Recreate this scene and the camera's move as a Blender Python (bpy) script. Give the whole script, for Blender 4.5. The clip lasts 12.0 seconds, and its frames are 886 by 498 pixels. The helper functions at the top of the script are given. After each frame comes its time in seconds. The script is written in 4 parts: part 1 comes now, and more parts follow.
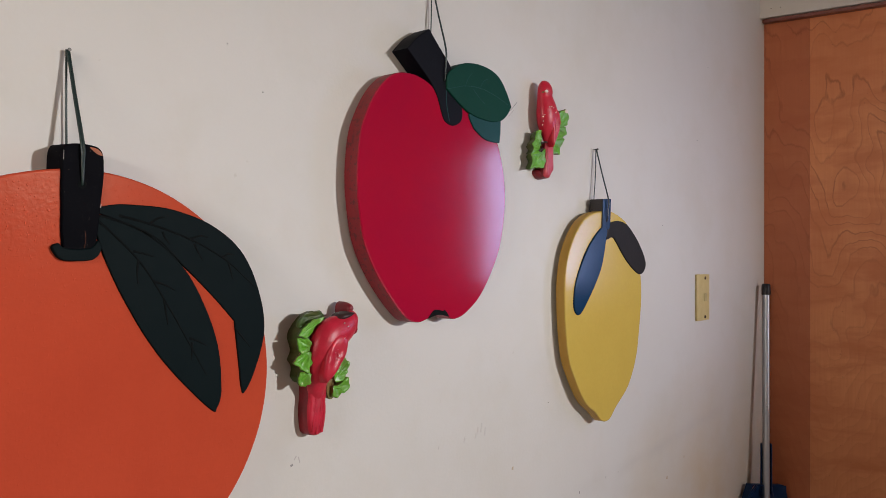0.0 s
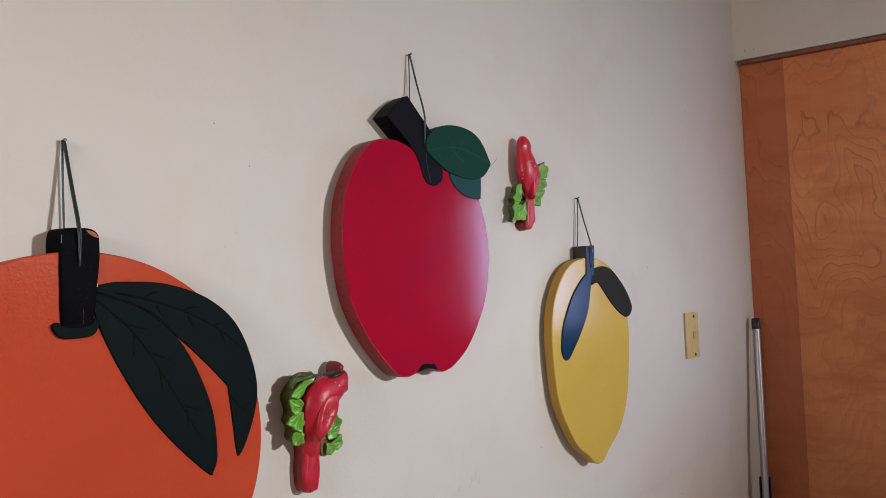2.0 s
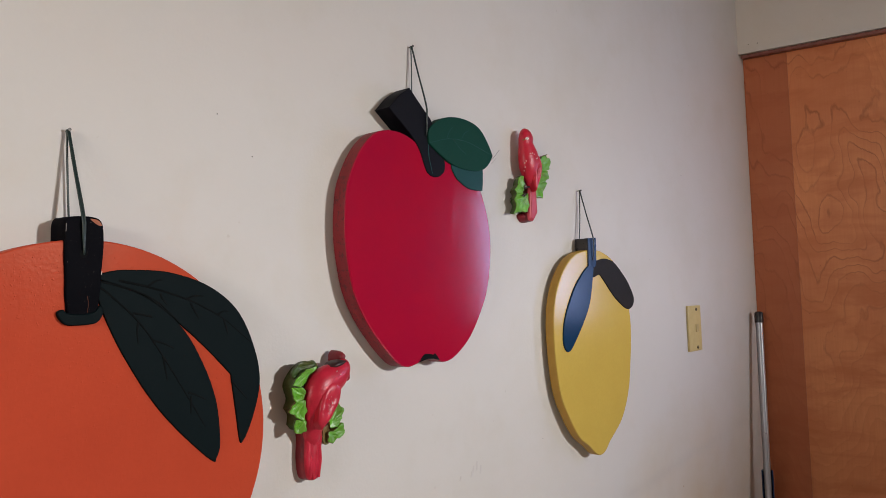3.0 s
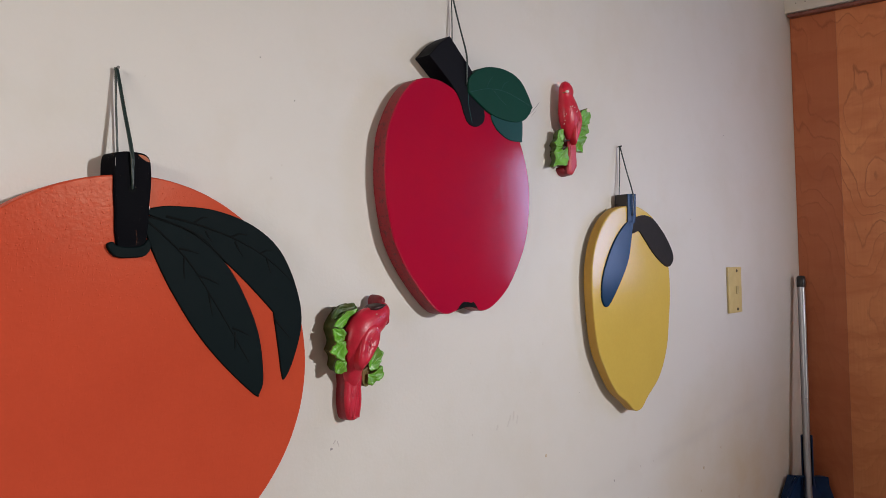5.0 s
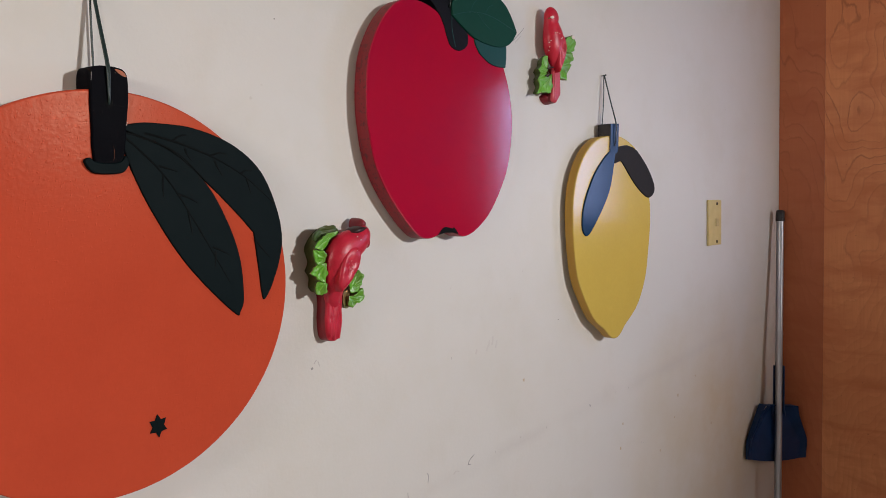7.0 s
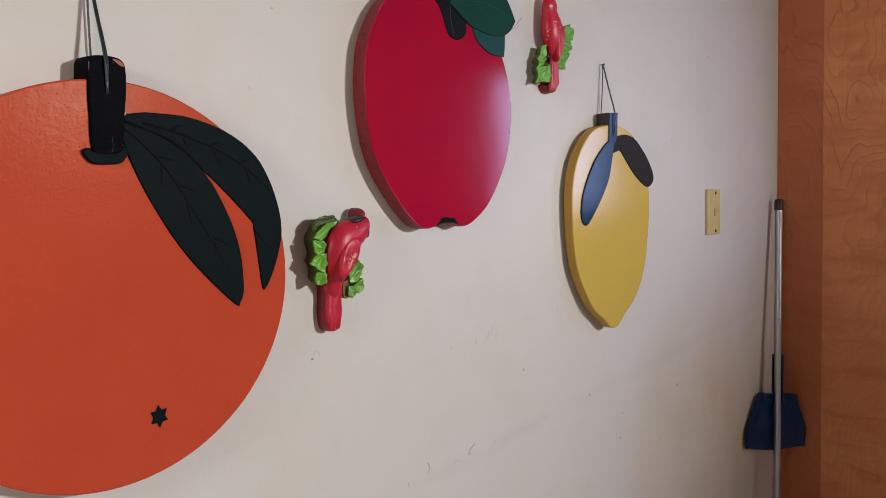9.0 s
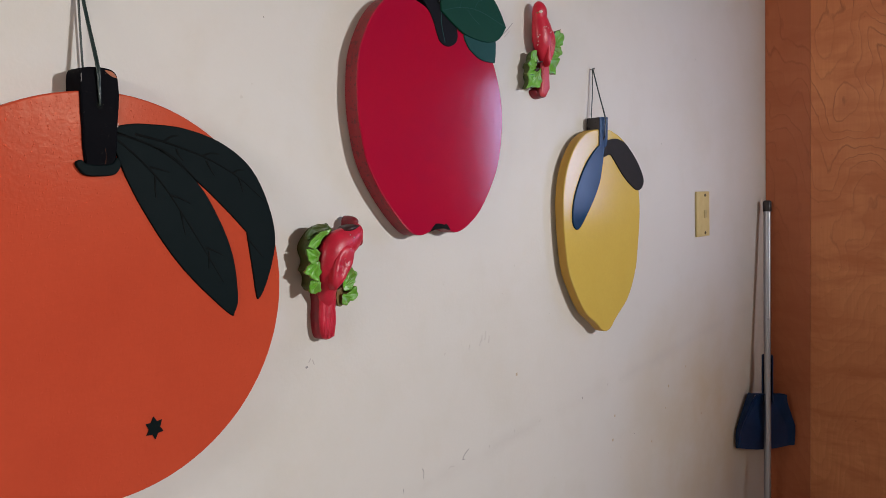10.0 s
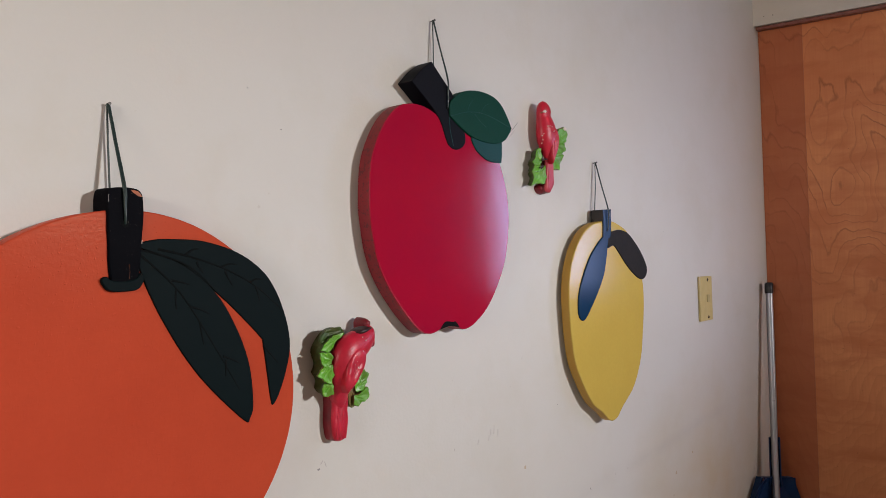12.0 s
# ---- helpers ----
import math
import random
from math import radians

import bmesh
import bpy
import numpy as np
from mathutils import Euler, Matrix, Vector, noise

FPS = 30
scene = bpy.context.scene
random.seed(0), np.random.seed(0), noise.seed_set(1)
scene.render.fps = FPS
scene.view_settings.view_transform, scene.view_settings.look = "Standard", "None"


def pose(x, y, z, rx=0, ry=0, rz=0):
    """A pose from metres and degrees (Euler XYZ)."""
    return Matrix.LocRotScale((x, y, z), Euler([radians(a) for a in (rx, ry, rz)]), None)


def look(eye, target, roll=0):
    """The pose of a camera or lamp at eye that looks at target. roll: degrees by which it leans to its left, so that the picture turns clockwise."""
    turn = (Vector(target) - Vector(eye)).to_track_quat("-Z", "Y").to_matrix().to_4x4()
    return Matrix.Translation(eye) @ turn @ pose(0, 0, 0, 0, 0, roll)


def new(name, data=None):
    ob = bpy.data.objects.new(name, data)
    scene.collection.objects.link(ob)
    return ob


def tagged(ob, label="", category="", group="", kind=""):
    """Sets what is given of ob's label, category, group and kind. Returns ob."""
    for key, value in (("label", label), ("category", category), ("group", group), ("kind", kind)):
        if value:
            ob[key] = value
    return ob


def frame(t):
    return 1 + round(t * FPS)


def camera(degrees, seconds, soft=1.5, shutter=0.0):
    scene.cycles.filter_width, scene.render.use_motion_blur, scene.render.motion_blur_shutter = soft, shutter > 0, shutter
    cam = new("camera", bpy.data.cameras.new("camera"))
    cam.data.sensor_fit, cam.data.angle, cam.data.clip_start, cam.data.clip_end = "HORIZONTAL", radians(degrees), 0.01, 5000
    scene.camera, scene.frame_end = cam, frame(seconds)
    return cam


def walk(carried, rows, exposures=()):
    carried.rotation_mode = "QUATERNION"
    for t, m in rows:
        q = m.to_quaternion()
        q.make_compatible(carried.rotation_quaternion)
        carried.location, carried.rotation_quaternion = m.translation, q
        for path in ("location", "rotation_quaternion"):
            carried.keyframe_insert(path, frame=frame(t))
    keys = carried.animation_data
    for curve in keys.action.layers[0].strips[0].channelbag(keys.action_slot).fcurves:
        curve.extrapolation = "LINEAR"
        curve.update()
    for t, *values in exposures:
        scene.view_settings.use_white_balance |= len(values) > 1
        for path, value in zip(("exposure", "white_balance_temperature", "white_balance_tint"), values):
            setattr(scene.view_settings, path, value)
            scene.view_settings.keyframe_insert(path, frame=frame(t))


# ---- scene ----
cam = camera(57.0, 12.0, 0.78)
PATH = [
    (0, (-2.009, -0.87, 1.327), (-0.504, 0.447, 1.344), 0.2),
    (0.5, (-2.014, -0.902, 1.338), (-0.521, 0.428, 1.366), -1.1),
    (1, (-2.031, -0.919, 1.361), (-0.544, 0.416, 1.429), -1.9),
    (1.5, (-2.035, -0.928, 1.359), (-0.547, 0.405, 1.463), -2.2),
    (2, (-2.029, -0.925, 1.352), (-0.529, 0.393, 1.465), -2.2),
    (2.5, (-2.022, -0.921, 1.344), (-0.523, 0.398, 1.453), -2.3),
    (3, (-2.031, -0.935, 1.343), (-0.54, 0.394, 1.447), -2.1),
    (3.5, (-2.034, -0.93, 1.321), (-0.565, 0.424, 1.42), -1.9),
    (3.7, (-2.032, -0.926, 1.309), (-0.575, 0.442, 1.401), -1.8),
    (5.3, (-2.039, -0.937, 1.292), (-0.609, 0.461, 1.325), -1.4),
    (5.5, (-2.036, -0.938, 1.284), (-0.602, 0.456, 1.299), -1.4),
    (6, (-2.041, -0.933, 1.276), (-0.594, 0.446, 1.218), -1.0),
    (6.5, (-2.043, -0.937, 1.274), (-0.591, 0.435, 1.191), -0.8),
    (7, (-2.038, -0.942, 1.279), (-0.586, 0.429, 1.173), -0.9),
    (9, (-2.039, -0.939, 1.275), (-0.584, 0.428, 1.15), -1.2),
    (9.5, (-2.038, -0.934, 1.273), (-0.573, 0.421, 1.142), -1.2),
    (10, (-2.045, -0.935, 1.286), (-0.571, 0.411, 1.16), -1.6),
    (10.3, (-2.049, -0.940, 1.311), (-0.568, 0.402, 1.289), -1.7),
    (10.5, (-2.051, -0.943, 1.328), (-0.566, 0.396, 1.35), -1.8),
    (11, (-2.055, -0.934, 1.337), (-0.572, 0.407, 1.4), -1.7),
    (11.5, (-2.061, -0.935, 1.352), (-0.574, 0.401, 1.413), -1.6),
    (12, (-2.073, -0.944, 1.344), (-0.595, 0.402, 1.374), -1.8),
]
walk(cam, [(t, look(eye, target, roll)) for t, eye, target, roll in PATH])

# ---------------------------------------------------------------- light
world = bpy.data.worlds.new("world")
scene.world = world
world.use_nodes = True
sky = world.node_tree.nodes.new("ShaderNodeTexSky")
sky.sky_type, sky.sun_disc = "NISHITA", False
sky.sun_elevation, sky.sun_rotation = radians(12), radians(250)
world.node_tree.links.new(sky.outputs[0], world.node_tree.nodes["Background"].inputs[0])
world.node_tree.nodes["Background"].inputs[1].default_value = 0.1


def lamp(name, kind, m, energy, colour, size, size_y=None):
    data = bpy.data.lights.new(name, kind)
    data.energy, data.color = energy, colour
    if kind == "AREA":
        data.shape, data.size, data.size_y = "RECTANGLE", size, size_y or size
    else:
        data.shadow_soft_size = size
    ob = new(name, data)
    ob.matrix_world = m
    return ob


lamp("far_room_light", "AREA", look((0.60, -5.2, 2.20), (-0.6, 0.0, 1.2)), 199, (0.985, 0.985, 0.995), 0.18, 0.15)
lamp("west_window_light", "AREA", look((-3.66, -0.95, 1.85), (0.4, -0.5, 1.6)), 17, (1.0, 0.97, 0.96), 0.7, 0.24)
lamp("window_light", "AREA", look((0.464, -0.945, 1.48), (-1.0, -0.84, 1.40)), 6.6, (0.46, 0.56, 1.0), 0.36, 0.50)

# ---------------------------------------------------------------- materials


class Nodes:
    """A material with a principled shader and small helpers for its nodes."""

    def __init__(self, name, rough=0.5, metal=0.0):
        self.m = bpy.data.materials.new(name)
        self.m.use_nodes = True
        self.t = self.m.node_tree
        self.b = self.t.nodes["Principled BSDF"]
        self.b.inputs["Roughness"].default_value = rough
        self.b.inputs["Metallic"].default_value = metal
        self.co = self.t.nodes.new("ShaderNodeTexCoord").outputs["Object"]

    def put(self, value, socket):
        if isinstance(value, bpy.types.NodeSocket):
            self.t.links.new(value, socket)
        elif isinstance(value, (tuple, list)) and len(value) == 3 and socket.type == "RGBA":
            socket.default_value = (*value, 1)
        else:
            socket.default_value = value

    def scaled(self, sx, sy, sz, offset=(0, 0, 0)):
        n = self.t.nodes.new("ShaderNodeMapping")
        self.t.links.new(self.co, n.inputs[0])
        n.inputs["Scale"].default_value = (sx, sy, sz)
        n.inputs["Location"].default_value = offset
        return n.outputs[0]

    def noise(self, scale, detail=3, rough=0.55, distortion=0.0, co=None):
        n = self.t.nodes.new("ShaderNodeTexNoise")
        self.put(co or self.co, n.inputs["Vector"])
        for key, v in (("Scale", scale), ("Detail", detail), ("Roughness", rough), ("Distortion", distortion)):
            n.inputs[key].default_value = v
        return n.outputs["Fac"]

    def voronoi(self, scale):
        n = self.t.nodes.new("ShaderNodeTexVoronoi")
        self.put(self.co, n.inputs["Vector"])
        n.inputs["Scale"].default_value = scale
        return n.outputs["Distance"]

    def math(self, op, a, b=0.0):
        n = self.t.nodes.new("ShaderNodeMath")
        n.operation = op
        self.put(a, n.inputs[0])
        self.put(b, n.inputs[1])
        return n.outputs[0]

    def ramp(self, value, lo, hi, out_lo=0.0, out_hi=1.0):
        n = self.t.nodes.new("ShaderNodeMapRange")
        self.put(value, n.inputs[0])
        for k, v in enumerate((lo, hi, out_lo, out_hi)):
            n.inputs[k + 1].default_value = v
        return n.outputs[0]

    def mix(self, fac, a, b, mode="MIX"):
        n = self.t.nodes.new("ShaderNodeMix")
        n.data_type, n.blend_type = "RGBA", mode
        self.put(fac, n.inputs[0])
        self.put(a, n.inputs[6])
        self.put(b, n.inputs[7])
        return n.outputs[2]

    def bump(self, height, strength, distance=0.001):
        n = self.t.nodes.new("ShaderNodeBump")
        n.inputs["Strength"].default_value = strength
        n.inputs["Distance"].default_value = distance
        self.put(height, n.inputs["Height"])
        if self.b.inputs["Normal"].links:
            self.t.links.new(self.b.inputs["Normal"].links[0].from_socket, n.inputs["Normal"])
        self.t.links.new(n.outputs[0], self.b.inputs["Normal"])

    def colour(self, value):
        self.put(value, self.b.inputs["Base Color"])

    def rough(self, value):
        self.put(value, self.b.inputs["Roughness"])


def paint(name, base, worn, rough=0.35, grain=240.0, relief=0.35, chip=None, gloss=0.4, nibs=0.0):
    """Brushed or rolled enamel on board: slight mottling, fine stipple, rare chips."""
    k = Nodes(name, rough)
    k.b.inputs["Specular IOR Level"].default_value = gloss
    c = k.mix(k.ramp(k.noise(9, 4), 0.25, 0.8), base, worn)
    c = k.mix(k.ramp(k.noise(160, 2), 0.3, 0.7, 0.0, 0.10), c, tuple(0.7 * v for v in base))
    if chip:
        c = k.mix(k.ramp(k.noise(340 if "black" in name else 150, 3, 0.7), 0.69 if "black" in name else 0.56, 0.72 if "black" in name else 0.62), c, chip)
    k.colour(c)
    k.rough(k.ramp(k.noise(70, 3), 0.3, 0.7, rough - 0.02, rough + 0.03))
    k.bump(k.noise(grain, 2, 0.5), relief * 0.45, 0.0010)
    k.bump(k.noise(28, 3), 0.06, 0.002)
    if nibs:
        k.bump(k.ramp(k.noise(300, 1, 0.5), 0.66, 0.74), nibs, 0.0005)
    return k.m


def wall_paint():
    k = Nodes("wall_paint", 0.55)
    c = k.mix(k.ramp(k.noise(1.3, 4), 0.35, 0.68), (0.635, 0.605, 0.565), (0.615, 0.575, 0.52))
    c = k.mix(k.ramp(k.noise(7, 5, 0.6), 0.55, 0.80, 0.0, 0.35), c, (0.55, 0.49, 0.40))
    c = k.mix(k.ramp(k.noise(2.4, 6, 0.65), 0.50, 0.74, 0.0, 0.55), c, (0.56, 0.51, 0.42))
    c = k.mix(k.ramp(k.noise(60, 3, 0.6), 0.70, 0.77, 0.0, 0.30), c, (0.42, 0.36, 0.29))
    # browner patch low by the corner, broken by noise and fading outwards
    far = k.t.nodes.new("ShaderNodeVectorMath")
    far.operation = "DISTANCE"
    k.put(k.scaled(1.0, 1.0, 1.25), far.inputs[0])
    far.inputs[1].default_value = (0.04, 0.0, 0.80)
    warm_patch = k.math("MULTIPLY", k.ramp(far.outputs["Value"], 0.12, 0.58, 1.0, 0.0), k.ramp(k.noise(4.5, 5, 0.6), 0.30, 0.66, 0.22, 0.85))
    c = k.mix(warm_patch, c, (0.55, 0.42, 0.25))
    sep = k.t.nodes.new("ShaderNodeSeparateXYZ")
    k.put(k.co, sep.inputs[0])
    off = k.math("SUBTRACT", k.math("MULTIPLY", k.math("ADD", sep.outputs[0], 0.866), 0.10), k.math("SUBTRACT", sep.outputs[2], 0.827))
    off = k.math("ADD", off, k.math("MULTIPLY", k.math("SUBTRACT", k.noise(6, 3), 0.5), 0.04))
    smear = k.math("MULTIPLY", k.ramp(k.math("ABSOLUTE", off), 0.0, 0.022, 0.30, 0.0), k.ramp(k.noise(5, 4, 0.6), 0.40, 0.62, 0.1, 1.0))
    c = k.mix(smear, c, (0.47, 0.43, 0.40))
    k.colour(c)
    k.bump(k.noise(5, 3), 0.5, 0.004)
    k.bump(k.noise(170, 3), 0.25, 0.0010)
    return k.m


def plywood(name, light, dark, line, shift, lines=7.0, edge=0.16, period=0.30):
    """Stained rotary-cut plywood: nested arches as contour lines of a slow field, fine upright grain, blotches."""
    k = Nodes(name, 0.42)
    k.b.inputs["Specular IOR Level"].default_value = 0.28
    sep = k.t.nodes.new("ShaderNodeSeparateXYZ")
    k.put(k.scaled(1, 1, 1, shift), sep.inputs[0])
    slow = k.noise(1.0, 2.0, 0.5, 0.3, k.scaled(4.0, 4.0, 2.2, shift))
    slow2 = k.noise(1.0, 2.0, 0.5, 0.0, k.scaled(9.0, 9.0, 5.0, shift))
    wave = k.math("COSINE", k.math("ADD", k.math("MULTIPLY", sep.outputs[1], 6.283 / period), k.math("MULTIPLY", slow, 5.0)))
    field = k.math("ADD", k.math("MULTIPLY", sep.outputs[2], 0.55), k.math("MULTIPLY", wave, 0.055))
    field = k.math("ADD", field, k.math("ADD", k.math("MULTIPLY", slow, 0.55), k.math("MULTIPLY", slow2, 0.17)))
    field = k.math("ADD", field, k.math("MULTIPLY", k.noise(1.0, 3, 0.6, 0.0, k.scaled(45, 45, 14)), 0.022))
    f = k.math("FRACT", k.math("MULTIPLY", field, lines))
    thin = k.ramp(k.math("PINGPONG", f, 0.5), 0.0, edge, 1.0, 0.0)
    fade = k.ramp(f, 0.0, 0.9, 0.0, 1.0)
    c = k.mix(fade, light, tuple(0.72 * a + 0.28 * b for a, b in zip(light, dark)))
    c = k.mix(k.ramp(k.noise(2.6, 5, 0.6), 0.35, 0.72, 0.0, 0.85), c, dark)
    grain = k.noise(1.0, 4, 0.65, 0.2, k.scaled(140, 140, 6))
    c = k.mix(k.ramp(grain, 0.42, 0.75, 0.0, 0.32), c, dark)
    c = k.mix(k.math("MULTIPLY", thin, k.math("MULTIPLY", k.ramp(k.noise(7, 3), 0.36, 0.58, 0.10, 0.62), k.ramp(sep.outputs[2], 1.15, 1.65, 0.15, 1.0))), c, line)
    c = k.mix(k.ramp(k.noise(1.0, 4, 0.6, 0.4, k.scaled(5, 5, 17)), 0.46, 0.66, 0.0, 0.75), c, dark)
    c = k.mix(k.ramp(k.noise(110, 2), 0.71, 0.76, 0.0, 0.4), c, line)
    k.colour(c)
    k.rough(k.ramp(k.noise(12, 3), 0.3, 0.7, 0.36, 0.52))
    k.bump(grain, 0.15, 0.0006)
    return k.m


def plain(name, base, other, rough=0.5, metal=0.0, scale=40.0, relief=0.15):
    k = Nodes(name, rough, metal)
    k.colour(k.mix(k.ramp(k.noise(scale, 4), 0.35, 0.7), base, other))
    k.rough(k.ramp(k.noise(scale * 1.7, 3), 0.3, 0.7, max(0.05, rough - 0.08), rough + 0.08))
    k.bump(k.noise(scale * 6, 2), relief, 0.0006)
    return k.m


WALL = wall_paint()
# grey rather than white, so less light bounces onto the wall's top
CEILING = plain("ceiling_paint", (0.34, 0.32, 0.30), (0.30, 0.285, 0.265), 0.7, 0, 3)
FAR_WALL = plain("far_wall_stain", (0.20, 0.085, 0.042), (0.15, 0.06, 0.03), 0.5, 0, 5)
FLOOR = plain("floor_vinyl", (0.54, 0.49, 0.42), (0.47, 0.42, 0.35), 0.4, 0, 6)
DOOR_WIDE = plywood("door_veneer", (0.76, 0.31, 0.13), (0.54, 0.165, 0.062), (0.24, 0.064, 0.028), (0.7, 0.36, 0.2), 26.0, 0.10, 0.34)
# same veneer in darker colours: the shadow band along the door's left edge
DOOR_NARROW = plywood("door_veneer_shaded", (0.52, 0.165, 0.070), (0.41, 0.115, 0.046), (0.23, 0.060, 0.028), (0.7, 0.36, 0.2), 26.0, 0.10, 0.34)
DOOR_TRIM = plain("door_trim_stain", (0.22, 0.072, 0.048), (0.16, 0.050, 0.034), 0.45, 0, 30)
ORANGE = paint("orange_enamel", (0.52, 0.070, 0.031), (0.47, 0.060, 0.027), 0.22, 260, 0.36, None, 0.036, 0.50)
ORANGE.node_tree.nodes["Principled BSDF"].inputs["Specular Tint"].default_value = (1.0, 0.72, 0.50, 1)
APPLE = paint("red_enamel", (0.400, 0.0045, 0.0290), (0.345, 0.0040, 0.0330), 0.11, 280, 0.19, None, 0.44, 0.03)
# worn, chipped edge; its base red is also darkened for the shaded side
APPLE_EDGE = paint("worn_shaded_red_edge", (0.25, 0.009, 0.018), (0.17, 0.011, 0.015), 0.5, 160, 0.5, (0.10, 0.011, 0.014))
LEMON = paint("yellow_enamel", (0.60, 0.42, 0.085), (0.56, 0.385, 0.075), 0.17, 200, 0.14, None, 0.40)
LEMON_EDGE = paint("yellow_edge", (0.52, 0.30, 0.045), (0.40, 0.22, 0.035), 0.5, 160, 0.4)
BLACK = paint("black_enamel", (0.0025, 0.0025, 0.004), (0.005, 0.005, 0.007), 0.55, 150, 0.35, (0.20, 0.17, 0.14), gloss=0.02)
BLACK_SMOOTH = paint("black_smooth", (0.0025, 0.0025, 0.005), (0.004, 0.004, 0.007), 0.52, 150, 0.2, gloss=0.08)
LEAF_DARK = paint("bottle_green_enamel", (0.002, 0.0062, 0.0070), (0.003, 0.008, 0.009), 0.55, 170, 0.35, gloss=0.05)
LEAF_GREEN = paint("green_enamel", (0.006, 0.050, 0.034), (0.006, 0.040, 0.029), 0.52, 170, 0.2, gloss=0.06)
LEAF_TEAL = paint("teal_enamel", (0.006, 0.058, 0.054), (0.006, 0.048, 0.046), 0.40, 170, 0.2, None, 0.12)
NAVY = paint("navy_enamel", (0.005, 0.036, 0.090), (0.004, 0.024, 0.062), 0.17, 110, 0.34, None, 0.15)
CHARCOAL = paint("charcoal_enamel", (0.017, 0.015, 0.013), (0.026, 0.022, 0.019), 0.52, 120, 0.2, gloss=0.08)
VEIN = plain("vein_black", (0.002, 0.003, 0.003), (0.003, 0.004, 0.004), 0.75, 0, 60)
VEIN.node_tree.nodes["Principled BSDF"].inputs["Specular IOR Level"].default_value = 0.1
RAW = plain("bare_orange_wood", (0.42, 0.12, 0.04), (0.30, 0.08, 0.03), 0.6, 0, 90)
CORD = plain("dark_cord", (0.010, 0.024, 0.022), (0.016, 0.032, 0.028), 0.35, 0, 300)
STEEL = plain("nail_steel", (0.16, 0.15, 0.14), (0.09, 0.08, 0.07), 0.4, 0.9, 200)
IVORY = plain("ivory_plastic", (0.62, 0.49, 0.22), (0.57, 0.44, 0.19), 0.38, 0, 50)
IVORY_DARK = plain("ivory_button", (0.54, 0.43, 0.21), (0.46, 0.36, 0.17), 0.4, 0, 50)
SCREW = plain("screw_brass", (0.10, 0.07, 0.04), (0.06, 0.04, 0.02), 0.4, 0.7, 200)
ALU = plain("dull_aluminium", (0.40, 0.40, 0.42), (0.37, 0.37, 0.39), 0.36, 0.85, 12, 0.02)
CAP = plain("black_cap", (0.012, 0.011, 0.012), (0.03, 0.02, 0.02), 0.35, 0, 60)
PAN = plain("blue_plastic", (0.006, 0.027, 0.085), (0.005, 0.020, 0.062), 0.42, 0, 18)
PAN.node_tree.nodes["Principled BSDF"].inputs["Specular IOR Level"].default_value = 0.2
SCUFF = plain("grey_scuff", (0.30, 0.28, 0.27), (0.24, 0.22, 0.21), 0.7, 0, 200)
RUBBED = plain("rubbed_paint", (0.595, 0.555, 0.510), (0.575, 0.53, 0.485), 0.6, 0, 90)
OCHRE = plain("ochre_spot", (0.54, 0.43, 0.31), (0.50, 0.39, 0.27), 0.6, 0, 90)
SMUDGE = plain("pale_smudge", (0.47, 0.42, 0.39), (0.50, 0.45, 0.41), 0.7, 0, 200)


def plaster(name, base, other, rough=0.34):
    k = Nodes(name, rough)
    k.b.inputs["Specular IOR Level"].default_value = 0.38
    c = k.mix(k.ramp(k.noise(45, 4), 0.35, 0.7), base, other)
    k.colour(c)
    k.bump(k.noise(110, 3), 0.4, 0.0012)
    k.bump(k.noise(260, 2), 0.25, 0.0008)
    return k.m


BIRD_RED = plaster("bird_red", (0.54, 0.016, 0.042), (0.40, 0.010, 0.026), 0.36)
BIRD_TAIL = plaster("bird_tail_red", (0.52, 0.06, 0.08), (0.44, 0.03, 0.05), 0.42)
# darker red for shaded tail sides, also used on crest and tail end
BIRD_SHADE = plaster("bird_shade", (0.16, 0.012, 0.018), (0.24, 0.012, 0.022), 0.40)
BIRD_DARK = plaster("bird_dark", (0.020, 0.011, 0.011), (0.05, 0.014, 0.014), 0.45)
SPRIG = plaster("sprig_green", (0.13, 0.40, 0.030), (0.11, 0.22, 0.025), 0.33)
# darker green: shade coloured onto leaf sides and the mass behind them
SPRIG_SHADE = plaster("sprig_shade", (0.040, 0.085, 0.016), (0.085, 0.080, 0.022), 0.45)
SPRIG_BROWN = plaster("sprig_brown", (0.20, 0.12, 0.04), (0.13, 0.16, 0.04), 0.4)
CHIP = plaster("plaster_chip", (0.72, 0.62, 0.55), (0.66, 0.50, 0.45), 0.5)

# ---------------------------------------------------------------- mesh helpers


def mesh_of(bm, name, mats, smooth=None):
    bmesh.ops.recalc_face_normals(bm, faces=bm.faces)
    me = bpy.data.meshes.new(name)
    bm.to_mesh(me)
    bm.free()
    for m in mats if isinstance(mats, (list, tuple)) else [mats]:
        me.materials.append(m)
    if smooth:
        me.set_sharp_from_angle(angle=radians(smooth))
        for p in me.polygons:
            p.use_smooth = abs(p.normal.y) < 0.9998
    return me


def part(name, bm, mats, parent=None, label="", smooth=None):
    ob = new(name, mesh_of(bm, name, mats, smooth))
    ob.parent = parent
    return tagged(ob, label)


def thing(name, place, label, category, group="", kind=""):
    ob = new(name)
    ob.location = place
    ob.empty_display_size = 0.05
    return tagged(ob, label, category, group, kind)


